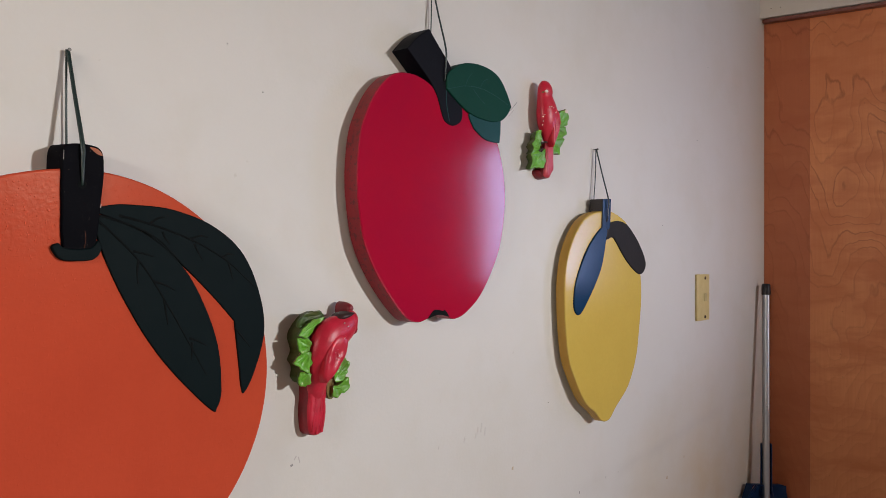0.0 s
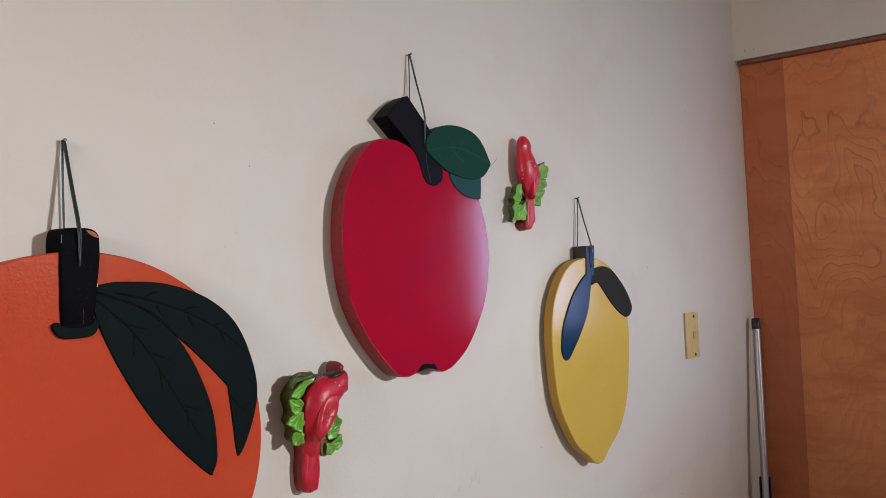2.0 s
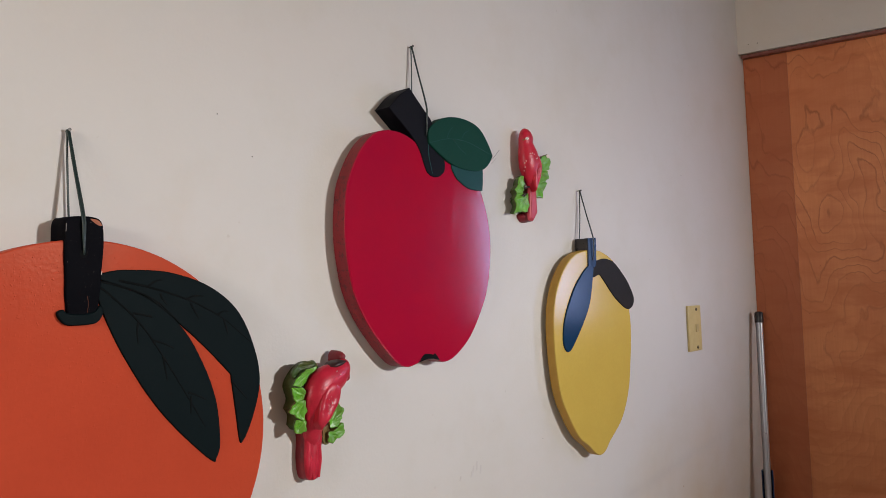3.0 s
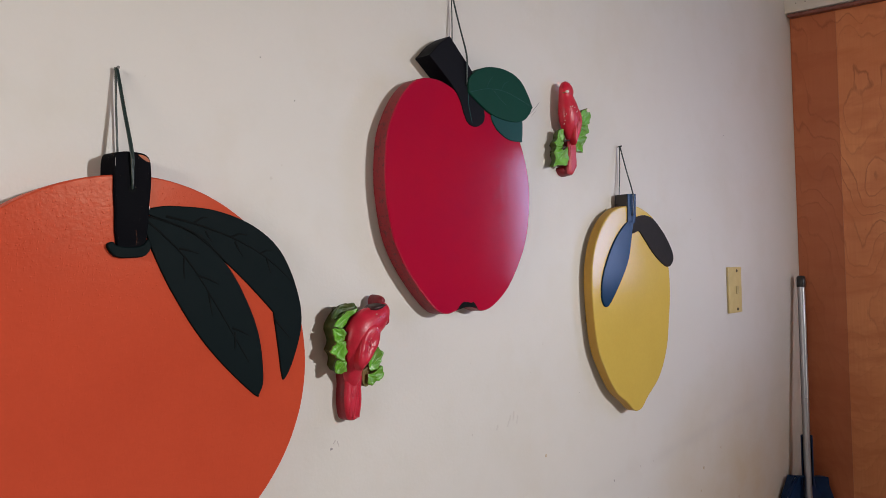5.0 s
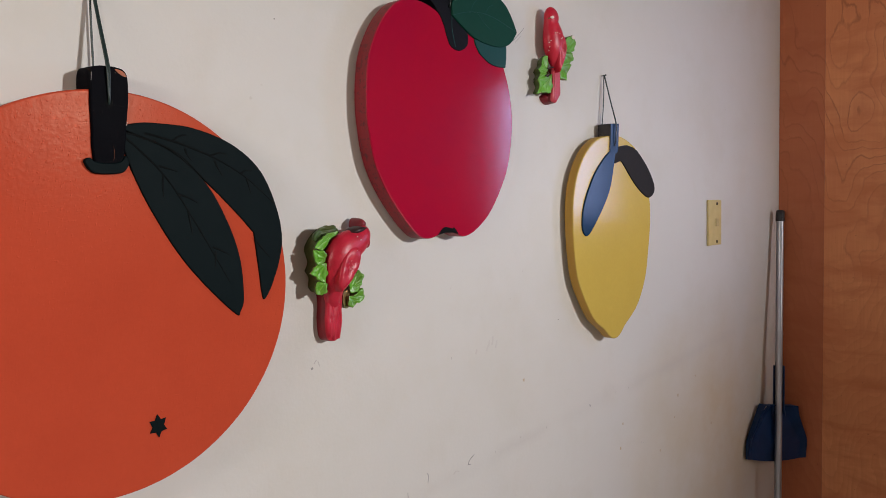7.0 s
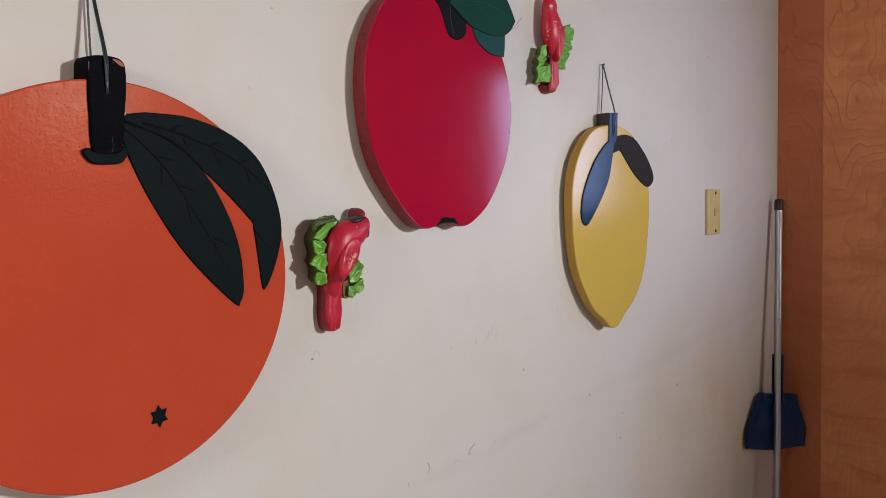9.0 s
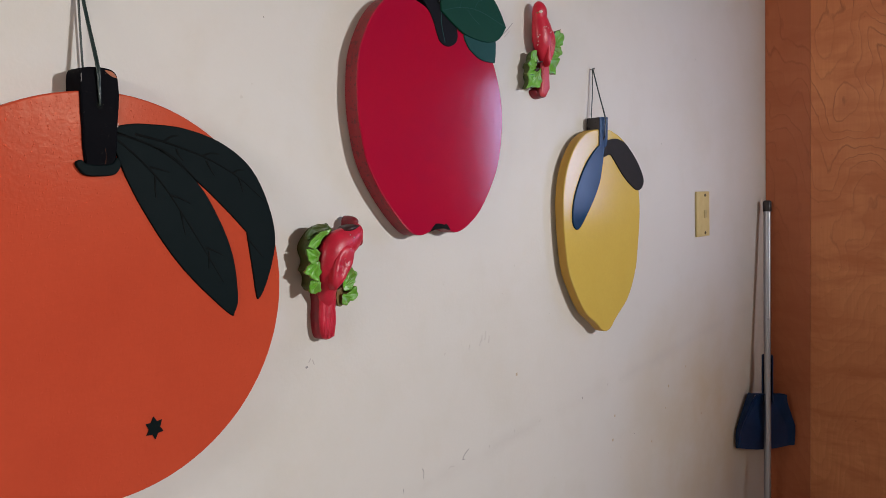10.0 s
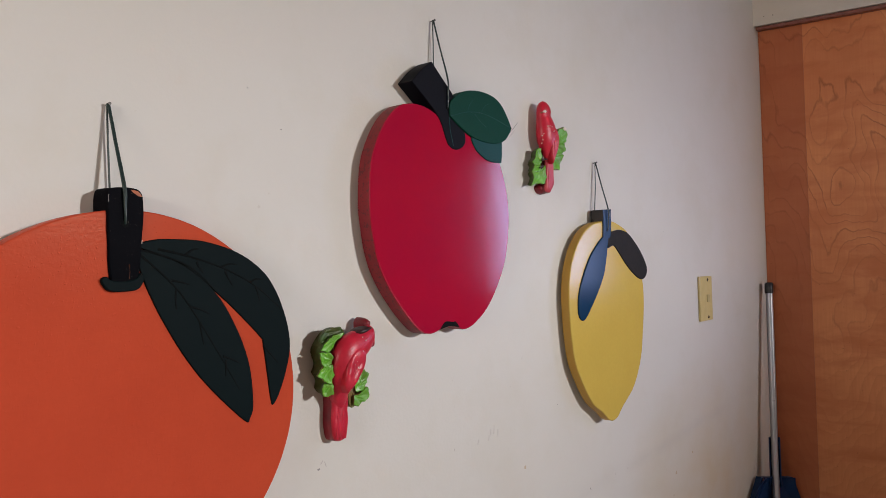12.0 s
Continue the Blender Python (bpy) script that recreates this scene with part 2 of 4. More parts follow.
def box(bm, x0, x1, y0, y1, z0, z1, m=None, shear=0.0, top_too=True):
    vs = []
    for z in (z0, z1):
        for x, y in ((x0, y0), (x1, y0), (x1, y1), (x0, y1)):
            vs.append(bm.verts.new((x, y, z + (shear * y if z == z0 or top_too else 0))))
    fs = [bm.faces.new([vs[i] for i in f]) for f in ((3, 2, 1, 0), (4, 5, 6, 7), (0, 1, 5, 4), (1, 2, 6, 5), (2, 3, 7, 6), (3, 0, 4, 7))]
    if m:
        for v in vs:
            v.co = m @ v.co
    return fs


def soft_box(x0, x1, y0, y1, z0, z1, r=0.002, seg=2, m=None):
    bm = bmesh.new()
    box(bm, x0, x1, y0, y1, z0, z1)
    bmesh.ops.bevel(bm, geom=bm.edges[:], offset=r, segments=seg, profile=0.5, affect="EDGES")
    if m:
        bm.transform(m)
    return bm


def smooth_loop(points, n=6, sharp=()):
    """A closed smooth line through a few corner points; sharp: those at which it turns at once."""
    out, count = [], len(points)
    for i in range(count):
        p0, p1, p2, p3 = (Vector(points[(i + k) % count]) for k in (-1, 0, 1, 2))
        a = (p2 - p0) / 2 if i not in sharp else (p2 - p1)
        b = (p3 - p1) / 2 if (i + 1) % count not in sharp else (p2 - p1)
        for k in range(n):
            t = k / n
            out.append((2 * t**3 - 3 * t**2 + 1) * p1 + (t**3 - 2 * t**2 + t) * a + (3 * t**2 - 2 * t**3) * p2 + (t**3 - t**2) * b)
    return out


def shrunk(loop, d):
    """The loop moved inwards by d."""
    area = sum(a.x * b.y - b.x * a.y for a, b in zip(loop, loop[1:] + loop[:1]))
    s = 1 if area > 0 else -1
    out = []
    for i, p in enumerate(loop):
        t = (loop[(i + 1) % len(loop)] - loop[i - 1])
        if t.length < 1e-9:
            t = Vector((1, 0))
        t.normalize()
        out.append(p + s * d * Vector((-t.y, t.x)))
    return out


def slab(loop, back, front, edge=0.0015, wobble=0.0004, rim=False, spread=0.0):
    """A board sawn to the loop, from y = back to y = front (front is the smaller), with an eased front edge. Slot 1 is the sawn edge."""
    bm = bmesh.new()
    n = len(loop)
    rings = []
    for inset, y in ((0, back), (0, front + edge), (0.3 * edge, front + 0.3 * edge), (edge, front)):
        ring = shrunk(loop, inset if y != back else -spread) if inset or spread else loop
        rings.append([bm.verts.new((p.x + wobble * noise.noise((p.x * 40, y * 90, p.y * 40)), y, p.y)) for p in ring])
    for a, b in zip(rings, rings[1:]):
        for i in range(n):
            f = bm.faces.new((a[i], a[(i + 1) % n], b[(i + 1) % n], b[i]))
            f.material_index = 1 if rim or a is rings[0] else 0
    bmesh.ops.triangulate(bm, faces=[bm.faces.new(rings[-1]), bm.faces.new(list(reversed(rings[0])))])
    return bm


def tube(points, r, sides=8, caps=True):
    bm = bmesh.new()
    tube_into(bm, points, r, sides, caps)
    return bm


def tube_into(bm, points, r, sides=8, caps=True, mat=0, flat=1.0):
    """A tube along points; r: one radius or one for each; flat squeezes it along y."""
    pts = [Vector(p) for p in points]
    rings = []
    for i, p in enumerate(pts):
        d = (pts[min(i + 1, len(pts) - 1)] - pts[max(i - 1, 0)]).normalized()
        u = d.cross(Vector((0, 1, 0)))
        u = u.normalized() if u.length > 1e-3 else Vector((1, 0, 0))
        w = u.cross(d).normalized()
        rr = r[i] if isinstance(r, (list, tuple)) else r
        rings.append([bm.verts.new(p + rr * (math.cos(a) * u + flat * math.sin(a) * w)) for a in (2 * math.pi * k / sides for k in range(sides))])
    made = []
    for a, b in zip(rings, rings[1:]):
        for k in range(sides):
            made.append(bm.faces.new((a[k], a[(k + 1) % sides], b[(k + 1) % sides], b[k])))
    if caps:
        made += [bm.faces.new(list(reversed(rings[0]))), bm.faces.new(rings[-1])]
    for f in made:
        f.material_index = mat
    return rings


def spline(points, n=6):
    pts = [Vector(p) for p in points]
    pts = [2 * pts[0] - pts[1]] + pts + [2 * pts[-1] - pts[-2]]
    out = []
    for p0, p1, p2, p3 in zip(pts, pts[1:], pts[2:], pts[3:]):
        for k in range(n):
            t = k / n
            out.append(0.5 * (2 * p1 + (p2 - p0) * t + (2 * p0 - 5 * p1 + 4 * p2 - p3) * t**2 + (3 * p1 - p0 - 3 * p2 + p3) * t**3))
    return out + [pts[-2]]


# ---------------------------------------------------------------- the room
NORTH_END, CEIL = 0.418, 2.44
DW = pose(NORTH_END, 0, 0, 0, 0, 4.0)      # the door's wall, a little out of square; its own y runs along it
SAG = 0.016                                 # the header falls by this slope


def structure(name, bm, mats, label, category, smooth=None):
    return tagged(part(name, bm, mats, None, label, smooth), label, category, "", "structure")


bm = bmesh.new()
box(bm, -3.7, 0.62, 0.0, 0.12, 0.0, CEIL)
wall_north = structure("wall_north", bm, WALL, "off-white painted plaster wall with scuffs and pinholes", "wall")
bm = bmesh.new()
for y0, y1, z0, z1 in ((-0.50, 0.12, 0.0, CEIL), (-6.0, -1.40, 0.0, CEIL), (-1.40, -0.50, 0.0, 1.45), (-1.40, -0.50, 2.15, CEIL)):
    box(bm, -3.82, -3.7, y0, y1, z0, z1)
structure("wall_west", bm, WALL, "off-white painted plaster wall", "wall")
# unseen half wall, added to keep west light off the lower door
bm = bmesh.new()
box(bm, -2.66, -2.58, -1.75, -0.62, 0.0005, 1.66)
structure("low_light_blocker", bm, FAR_WALL, "unseen brown half wall added to shade the lower door", "wall")
bm = bmesh.new()
box(bm, -3.7, 1.1, -6.0, -5.88, 0.0, CEIL)
structure("wall_south", bm, FAR_WALL, "brown stained panelling at the far end", "wall")
bm = bmesh.new()
box(bm, -3.9, 1.4, -6.1, 0.2, -0.1, 0.0)
structure("floor", bm, FLOOR, "beige vinyl floor", "floor")
bm = bmesh.new()
box(bm, -3.9, 1.4, -6.1, 0.2, CEIL, CEIL + 0.1)
structure("ceiling", bm, CEILING, "unseen ceiling, greyed to cut its bounce light", "ceiling")

# the door's wall: header over the door, then plain wall with a window
bm = bmesh.new()
F = -0.034
box(bm, F, 0.13, -0.80, 0.05, 2.022, CEIL - 0.001, DW, SAG, False)
wall_header = structure("wall_header", bm, WALL, "off-white painted header above the wooden door", "wall")
bm = bmesh.new()
for y0, y1, z0, z1 in ((-0.82, -0.802, 0.0, CEIL), (-1.31, -0.82, 0.0, 1.20), (-1.31, -0.82, 1.86, CEIL), (-5.95, -1.31, 0.0, CEIL)):
    box(bm, F, 0.13, y0, y1, z0 + 0.0005, z1 - 0.001, DW)
structure("wall_east", bm, FAR_WALL, "brown stained panelling beside the door", "wall")

bm = bmesh.new()
for y0, y1, z0, z1 in ((-1.31, -1.28, 1.20, 1.86), (-0.85, -0.82, 1.20, 1.86), (-1.28, -0.85, 1.20, 1.23), (-1.28, -0.85, 1.83, 1.86)):
    box(bm, 0.09, 0.12, y0, y1, z0, z1, DW)
structure("window_1", bm, CEILING, "grey window frame", "window")

# unseen partition, added so its edges cut the far lamp's light
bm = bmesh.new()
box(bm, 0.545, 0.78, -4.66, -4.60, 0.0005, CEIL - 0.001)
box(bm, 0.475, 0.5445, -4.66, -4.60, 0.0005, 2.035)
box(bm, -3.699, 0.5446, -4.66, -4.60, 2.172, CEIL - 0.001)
structure("partition_blocker", bm, FAR_WALL, "unseen brown partition with half wall and lintel, added to shape the far light", "wall")

door = thing("door_1", (0, 0, 0), "flat plywood door stained red-brown with cathedral grain", "door", "", "structure")
# one continuous face, split so the left strip carries its shade as colour
for name, y0, y1, mat, lab in (("veneer_sheet", -0.127, -0.001, DOOR_NARROW, "strip of the same veneer, coloured darker as shade"), ("veneer_sheet", -0.795, -0.1274, DOOR_WIDE, "figured veneer in its lit tone")):
    bm = bmesh.new()
    box(bm, 0.0, 0.036, y0, y1, 0.008, 2.03)
    o = part(name, bm, mat, door, lab)
    o.matrix_local = DW
bm = bmesh.new()
box(bm, -0.026, -0.002, -0.795, -0.003, 2.011, 2.020, DW, SAG)
structure("trim", bm, DOOR_TRIM, "dark stained wooden head strip above the door", "door trim")

# two specks on the header
for y, z in ((-0.030, 2.046), (-0.056, 2.045)):
    bm = bmesh.new()
    bmesh.ops.create_uvsphere(bm, u_segments=8, v_segments=5, radius=0.0013)
    bmesh.ops.scale(bm, vec=(0.3, 1.2, 1.0), verts=bm.verts)
    bmesh.ops.translate(bm, vec=DW @ Vector((F - 0.0002, y, z)), verts=bm.verts)
    part("speck", bm, VEIN, wall_header)

# small marks on the north wall
def scuff(points, r, mat=SCUFF):
    bm = bmesh.new()
    tube_into(bm, spline([(x, 0.0, z) for x, z in points], 5), r, 5, True, 0, 0.25)
    part("scuff", bm, mat, wall_north)


scuff([(-1.088, 0.835), (-1.084, 0.828), (-1.086, 0.817)], 0.0007)
scuff([(-0.985, 0.823), (-0.980, 0.831), (-0.968, 0.838)], 0.0009)
scuff([(-0.978, 0.823), (-0.985, 0.8235)], 0.0007)
scuff([(-1.022, 0.816), (-1.016, 0.820), (-1.008, 0.817)], 0.0006, SMUDGE)
scuff([(-1.133, 0.813), (-1.132, 0.805)], 0.0007)
scuff([(-0.599, 0.858), (-0.597, 0.853)], 0.0014)
scuff([(-1.322, 1.046), (-1.318, 1.047)], 0.0016)
scuff([(-1.309, 1.056), (-1.306, 1.048)], 0.0009, SMUDGE)
scuff([(-1.316, 1.053), (-1.312, 1.058)], 0.0009, SMUDGE)
scuff([(-0.846, 1.578), (-0.828, 1.592), (-0.812, 1.606)], 0.0007)
scuff([(-0.838, 1.577), (-0.822, 1.590)], 0.0007, SMUDGE)
# faint rubbed streaks, small ochre spots and dark specks low on the wall
for x, z, h in ((-0.925, 1.030, 0.012), (-0.915, 1.034, 0.016), (-0.930, 1.022, 0.010), (-0.960, 1.020, 0.008), (-0.905, 1.026, 0.014)):
    scuff([(x, z - 0.5 * h), (x + 0.002, z), (x + 0.003, z + 0.5 * h)], 0.0022, RUBBED)
for x, z, r in ((-0.478, 0.736, 0.0030), (-0.468, 0.789, 0.0026), (-0.212, 0.807, 0.0034), (-0.029, 0.700, 0.0030), (-0.228, 0.756, 0.0022), (-0.824, 0.947, 0.0028), (-0.300, 0.690, 0.0024), (-0.120, 0.840, 0.0024)):
    scuff([(x, z - r), (x + 0.3 * r, z), (x, z + r)], r, OCHRE)
for x, z in ((-1.024, 1.018), (-0.388, 0.730), (-0.752, 0.841), (-0.835, 0.840), (-0.910, 0.829), (-0.443, 0.866), (-0.496, 0.865)):
    scuff([(x, z - 0.002), (x + 0.001, z + 0.002)], 0.0008, SMUDGE)
scuff([(-0.850, 1.586), (-0.834, 1.598)], 0.0006, SMUDGE)
for x, z in ((-1.424, 1.590), (-1.370, 1.538), (-0.236, 1.400), (-0.380, 0.728), (-0.045, 1.62), (0.02, 1.815), (-0.71, 1.05)):
    bm = bmesh.new()
    bmesh.ops.create_uvsphere(bm, u_segments=8, v_segments=5, radius=0.0008)
    bmesh.ops.scale(bm, vec=(1.2, 0.3, 1.0), verts=bm.verts)
    bmesh.ops.translate(bm, vec=(x, -0.0002, z), verts=bm.verts)
    part("pinhole", bm, VEIN, wall_north)

# ---------------------------------------------------------------- hanging cut-outs


def hang(parent, cx, cz, nail, hole, back_y, top_z, spread=0.0016, r=0.0011, front_y=-0.038):
    """A cord loop from the nail: one side falls behind the stem, the other runs over its face into the hole."""
    nx, nz = nail[0] - cx, nail[1] - cz
    hx, hz = hole[0] - cx, hole[1] - cz
    at = lambda z: nx + (hx - nx) * (nz - z) / (nz - hz)
    tz = top_z - cz
    for k in (-1, 1):
        mid, low = 0.5 * (nz + tz), 0.5 * (tz + hz)
        bm = tube(spline([(nx + 0.0008 * k, -0.006, nz + 0.001), (at(mid) + spread * k * 0.8, 0.5 * (front_y - 0.006), mid), (at(tz) + spread * k, front_y - 0.0005, tz), (at(low) + spread * k * 0.6, front_y - 0.001, low), (hx, front_y - 0.0002, hz + 0.001), (hx, front_y + 0.004, hz)], 5), r, 7)
        part("cord", bm, CORD, parent, "", 60)
        if k > 0:
            continue
        bm = tube(spline([(nx + 0.0008 * k - 0.001, -0.006, nz + 0.001), (nx + spread * k, back_y, mid), (at(tz) + 1.2 * spread * k, back_y, tz - 0.004), (hx, back_y, hz)], 5), r, 7)
        part("cord", bm, CORD, parent, "", 60)


def wall_nail(x, z):
    bm = tube([(x, 0.02, z - 0.002), (x, -0.009, z + 0.0008)], 0.0011, 8)
    tube_into(bm, [(x, -0.009, z + 0.0008), (x, -0.0101, z + 0.0009)], 0.0019, 10)
    ob = part("nail", bm, STEEL, None, "", 40)
    tagged(ob, "small steel nail driven into the wall", "nail", "picture nails")


def veins(parent, lines, y, cx, cz, r=0.0015):
    for pts in lines:
        p = spline([(a - cx, y, b - cz) for a, b in pts], 5)
        n = len(p)
        bm = bmesh.new()
        tube_into(bm, p, [r * (1.0 - 0.6 * i / n) for i in range(n)], 6, True, 0, 0.35)
        part("vein", bm, VEIN, parent)


def local(points, cx, cz):
    return [(a - cx, b - cz) for a, b in points]


# orange
cx, cz = -1.622, 1.1836
orange = thing("orange_cutout", (cx, 0, cz), "round wooden orange cut-out with black stem and dark green leaves", "wall decoration", "fruit cut-outs")
loop = []
for k in range(144):
    a = 2 * math.pi * k / 144
    wav = 1 + 0.004 * math.sin(3 * a + 1.0) + 0.003 * math.sin(2 * a - 0.6)
    wav -= 0.010 * math.exp(-((math.degrees(a) - 106) / 26) ** 2)
    loop.append(Vector((0.2368 * wav * math.cos(a), 0.2335 * wav * math.sin(a))))
part("board", slab(loop, -0.004, -0.033, 0.002), [ORANGE, ORANGE], orange, "glossy orange-red painted board", 40)
stem = local([(-1.641, 1.434), (-1.633, 1.4405), (-1.612, 1.441), (-1.601, 1.4355), (-1.598, 1.418), (-1.600, 1.390), (-1.604, 1.355), (-1.607, 1.330), (-1.641, 1.330), (-1.6425, 1.360), (-1.6425, 1.400)], cx, cz)
stem_ob = part("stem", slab(smooth_loop(stem, 5, (7, 8)), -0.003, -0.0368, 0.0016, 0.0010, False, 0.0016), [BLACK, BLACK], orange, "chipped black stem", 40)
for pts, mat in (([(-1.6405, 1.433), (-1.6408, 1.426), (-1.6412, 1.424)], SCUFF), ([(-1.6185, 1.352), (-1.6175, 1.343), (-1.6190, 1.334)], RAW), ([(-1.6015, 1.380), (-1.6022, 1.376)], CHIP)):
    bm = bmesh.new()
    tube_into(bm, spline([(a - cx, -0.0366, b - cz) for a, b in pts], 4), 0.0004, 5, True, 0, 0.6)
    part("worn_edge", bm, mat, stem_ob)
base = local([(-1.652, 1.334), (-1.646, 1.3385), (-1.640, 1.334), (-1.625, 1.3325), (-1.611, 1.335), (-1.605, 1.3415), (-1.601, 1.333), (-1.608, 1.3225), (-1.625, 1.3205), (-1.643, 1.3220)], cx, cz)
part("stem_base", slab(smooth_loop(base, 5), -0.032, -0.0382, 0.0012, 0.0010), [LEAF_DARK, LEAF_DARK], orange, "", 40)
bare = local([(-1.614, 1.4385), (-1.605, 1.4370), (-1.6005, 1.431), (-1.607, 1.4325)], cx, cz)
part("chip", slab(smooth_loop(bare, 4), -0.035, -0.0370, 0.0003, 0.0006), [RAW, RAW], stem_ob, "bare orange wood")
ring = tube([(-1.622 - cx, -0.0362, 1.399 - cz), (-1.622 - cx, -0.0372, 1.399 - cz)], 0.0042, 14)
part("hole", ring, VEIN, stem_ob)
leaf_a = local([(-1.613, 1.372), (-1.599, 1.330), (-1.578, 1.285), (-1.545, 1.231), (-1.509, 1.187), (-1.466, 1.1455), (-1.458, 1.147), (-1.452, 1.168), (-1.458, 1.222), (-1.478, 1.273), (-1.507, 1.317), (-1.553, 1.352)], cx, cz)
leaf_b = local([(-1.614, 1.374), (-1.590, 1.380), (-1.566, 1.3815), (-1.516, 1.378), (-1.462, 1.360), (-1.421, 1.327), (-1.397, 1.276), (-1.391, 1.231), (-1.405, 1.185), (-1.420, 1.160), (-1.425, 1.168), (-1.428, 1.195), (-1.435, 1.248), (-1.465, 1.279), (-1.507, 1.317), (-1.553, 1.352)], cx, cz)
la = part("leaf", slab(smooth_loop(leaf_a, 6, (0,)), -0.032, -0.0352, 0.0012, 0.0003, True), [LEAF_DARK, VEIN], orange, "dark bottle-green leaf", 40)
lb = part("leaf", slab(smooth_loop(leaf_b, 6, (0, 12)), -0.026, -0.0349, 0.0012, 0.0003, True), [LEAF_DARK, VEIN], orange, "dark bottle-green leaf", 40)
veins(la, [[(-1.612, 1.368), (-1.591, 1.352), (-1.555, 1.317), (-1.521, 1.267), (-1.473, 1.187)], [(-1.565, 1.331), (-1.555, 1.329), (-1.540, 1.325)], [(-1.559, 1.320), (-1.560, 1.308), (-1.559, 1.295)],
           [(-1.541, 1.298), (-1.528, 1.294), (-1.514, 1.287)], [(-1.528, 1.278), (-1.526, 1.265), (-1.523, 1.249)], [(-1.496, 1.232), (-1.486, 1.228), (-1.472, 1.221)], [(-1.492, 1.227), (-1.493, 1.206)]], -0.0353, cx, cz)
veins(lb, [[(-1.612, 1.370), (-1.574, 1.361), (-1.538, 1.346), (-1.508, 1.320)], [(-1.581, 1.369), (-1.549, 1.362), (-1.515, 1.352), (-1.481, 1.339), (-1.443, 1.318), (-1.403, 1.286)], [(-1.545, 1.362), (-1.535, 1.368), (-1.527, 1.369)],
           [(-1.530, 1.353), (-1.527, 1.346), (-1.521, 1.339)], [(-1.496, 1.345), (-1.484, 1.349), (-1.472, 1.348)], [(-1.490, 1.340), (-1.486, 1.332), (-1.479, 1.321)], [(-1.453, 1.324), (-1.445, 1.328), (-1.436, 1.328)],
           [(-1.444, 1.318), (-1.441, 1.309), (-1.438, 1.299)], [(-1.434, 1.240), (-1.424, 1.228), (-1.412, 1.215)]], -0.0350, cx, cz)
bm = bmesh.new()
star = [[], []]
for k in range(12):
    a = math.pi / 2 + 0.06 + math.pi * k / 6 + 0.05 * math.sin(2.7 * k)
    x = 0.0470 + (0.0122 if k % 2 == 0 else 0.0072) * math.cos(a)
    z = -0.1612 + (0.0140 if k % 2 == 0 else 0.0083) * math.sin(a)
    star[0].append(bm.verts.new((x, -0.032, z)))
    star[1].append(bm.verts.new((x, -0.0342, z)))
hub = bm.verts.new((0.0470, -0.0345, -0.1612))
for k in range(12):
    bm.faces.new((star[0][k], star[0][k - 1], star[1][k - 1], star[1][k]))
    bm.faces.new((star[1][k], star[1][k - 1], hub))
part("star", bm, LEAF_DARK, orange, "small black six-pointed star")
hang(orange, cx, cz, (-1.6235, 1.542), (-1.622, 1.400), -0.0050, 1.441, 0.0012, 0.0013)
wall_nail(-1.6235, 1.542)

# apple
cx, cz = -1.06, 1.41
apple = thing("apple_cutout", (cx, 0, cz), "glossy red wooden apple cut-out with black stem and green leaves", "wall decoration", "fruit cut-outs")
outline = local([(-1.145, 1.598), (-1.114, 1.599), (-1.082, 1.590), (-1.052, 1.572), (-1.020, 1.572), (-0.985, 1.575), (-0.946, 1.556), (-0.915, 1.522), (-0.8945, 1.465), (-0.891, 1.410), (-0.902, 1.352), (-0.922, 1.310), (-0.956, 1.264), (-0.994, 1.236), (-1.022, 1.227), (-1.042, 1.232),
                 (-1.060, 1.237), (-1.085, 1.231), (-1.109, 1.2265), (-1.134, 1.235), (-1.168, 1.267), (-1.200, 1.308), (-1.221, 1.350), (-1.232, 1.407), (-1.2335, 1.450), (-1.228, 1.498), (-1.214, 1.534), (-1.193, 1.567), (-1.169, 1.589)], cx, cz)
part("board", slab(smooth_loop(outline, 6), -0.006, -0.033, 0.0022), [APPLE, APPLE_EDGE], apple, "glossy red painted board with a worn edge, its red darkened as shade", 40)
stem = local([(-1.136, 1.635), (-1.112, 1.658), (-1.087, 1.674), (-1.060, 1.648), (-1.034, 1.622), (-1.014, 1.580), (-1.007, 1.556), (-1.012, 1.541), (-1.031, 1.5325), (-1.049, 1.537), (-1.058, 1.550), (-1.068, 1.573), (-1.085, 1.594)], cx, cz)
part("stem", slab(smooth_loop(stem, 5, (0, 2)), -0.002, -0.0345, 0.0015), [BLACK_SMOOTH, BLACK_SMOOTH], apple, "slanting black stem", 40)
leaf_1 = local([(-1.049, 1.588), (-1.046, 1.612), (-1.014, 1.633), (-0.976, 1.640), (-0.938, 1.637), (-0.912, 1.626), (-0.893, 1.605), (-0.880, 1.583), (-0.892, 1.567), (-0.908, 1.556), (-0.936, 1.5505), (-0.981, 1.5545), (-1.016, 1.568)], cx, cz)
leaf_2 = local([(-0.990, 1.558), (-0.982, 1.538), (-0.968, 1.528), (-0.950, 1.520), (-0.930, 1.5175), (-0.911, 1.518), (-0.908, 1.539), (-0.912, 1.562), (-0.950, 1.565)], cx, cz)
l1 = part("leaf", slab(smooth_loop(leaf_1, 6, (0, 7)), -0.020, -0.0375, 0.0012), [LEAF_GREEN, LEAF_GREEN], apple, "dark green leaf", 40)
part("leaf", slab(smooth_loop(leaf_2, 6, (5,)), -0.018, -0.0355, 0.0012), [LEAF_TEAL, LEAF_TEAL], apple, "teal green leaf", 40)
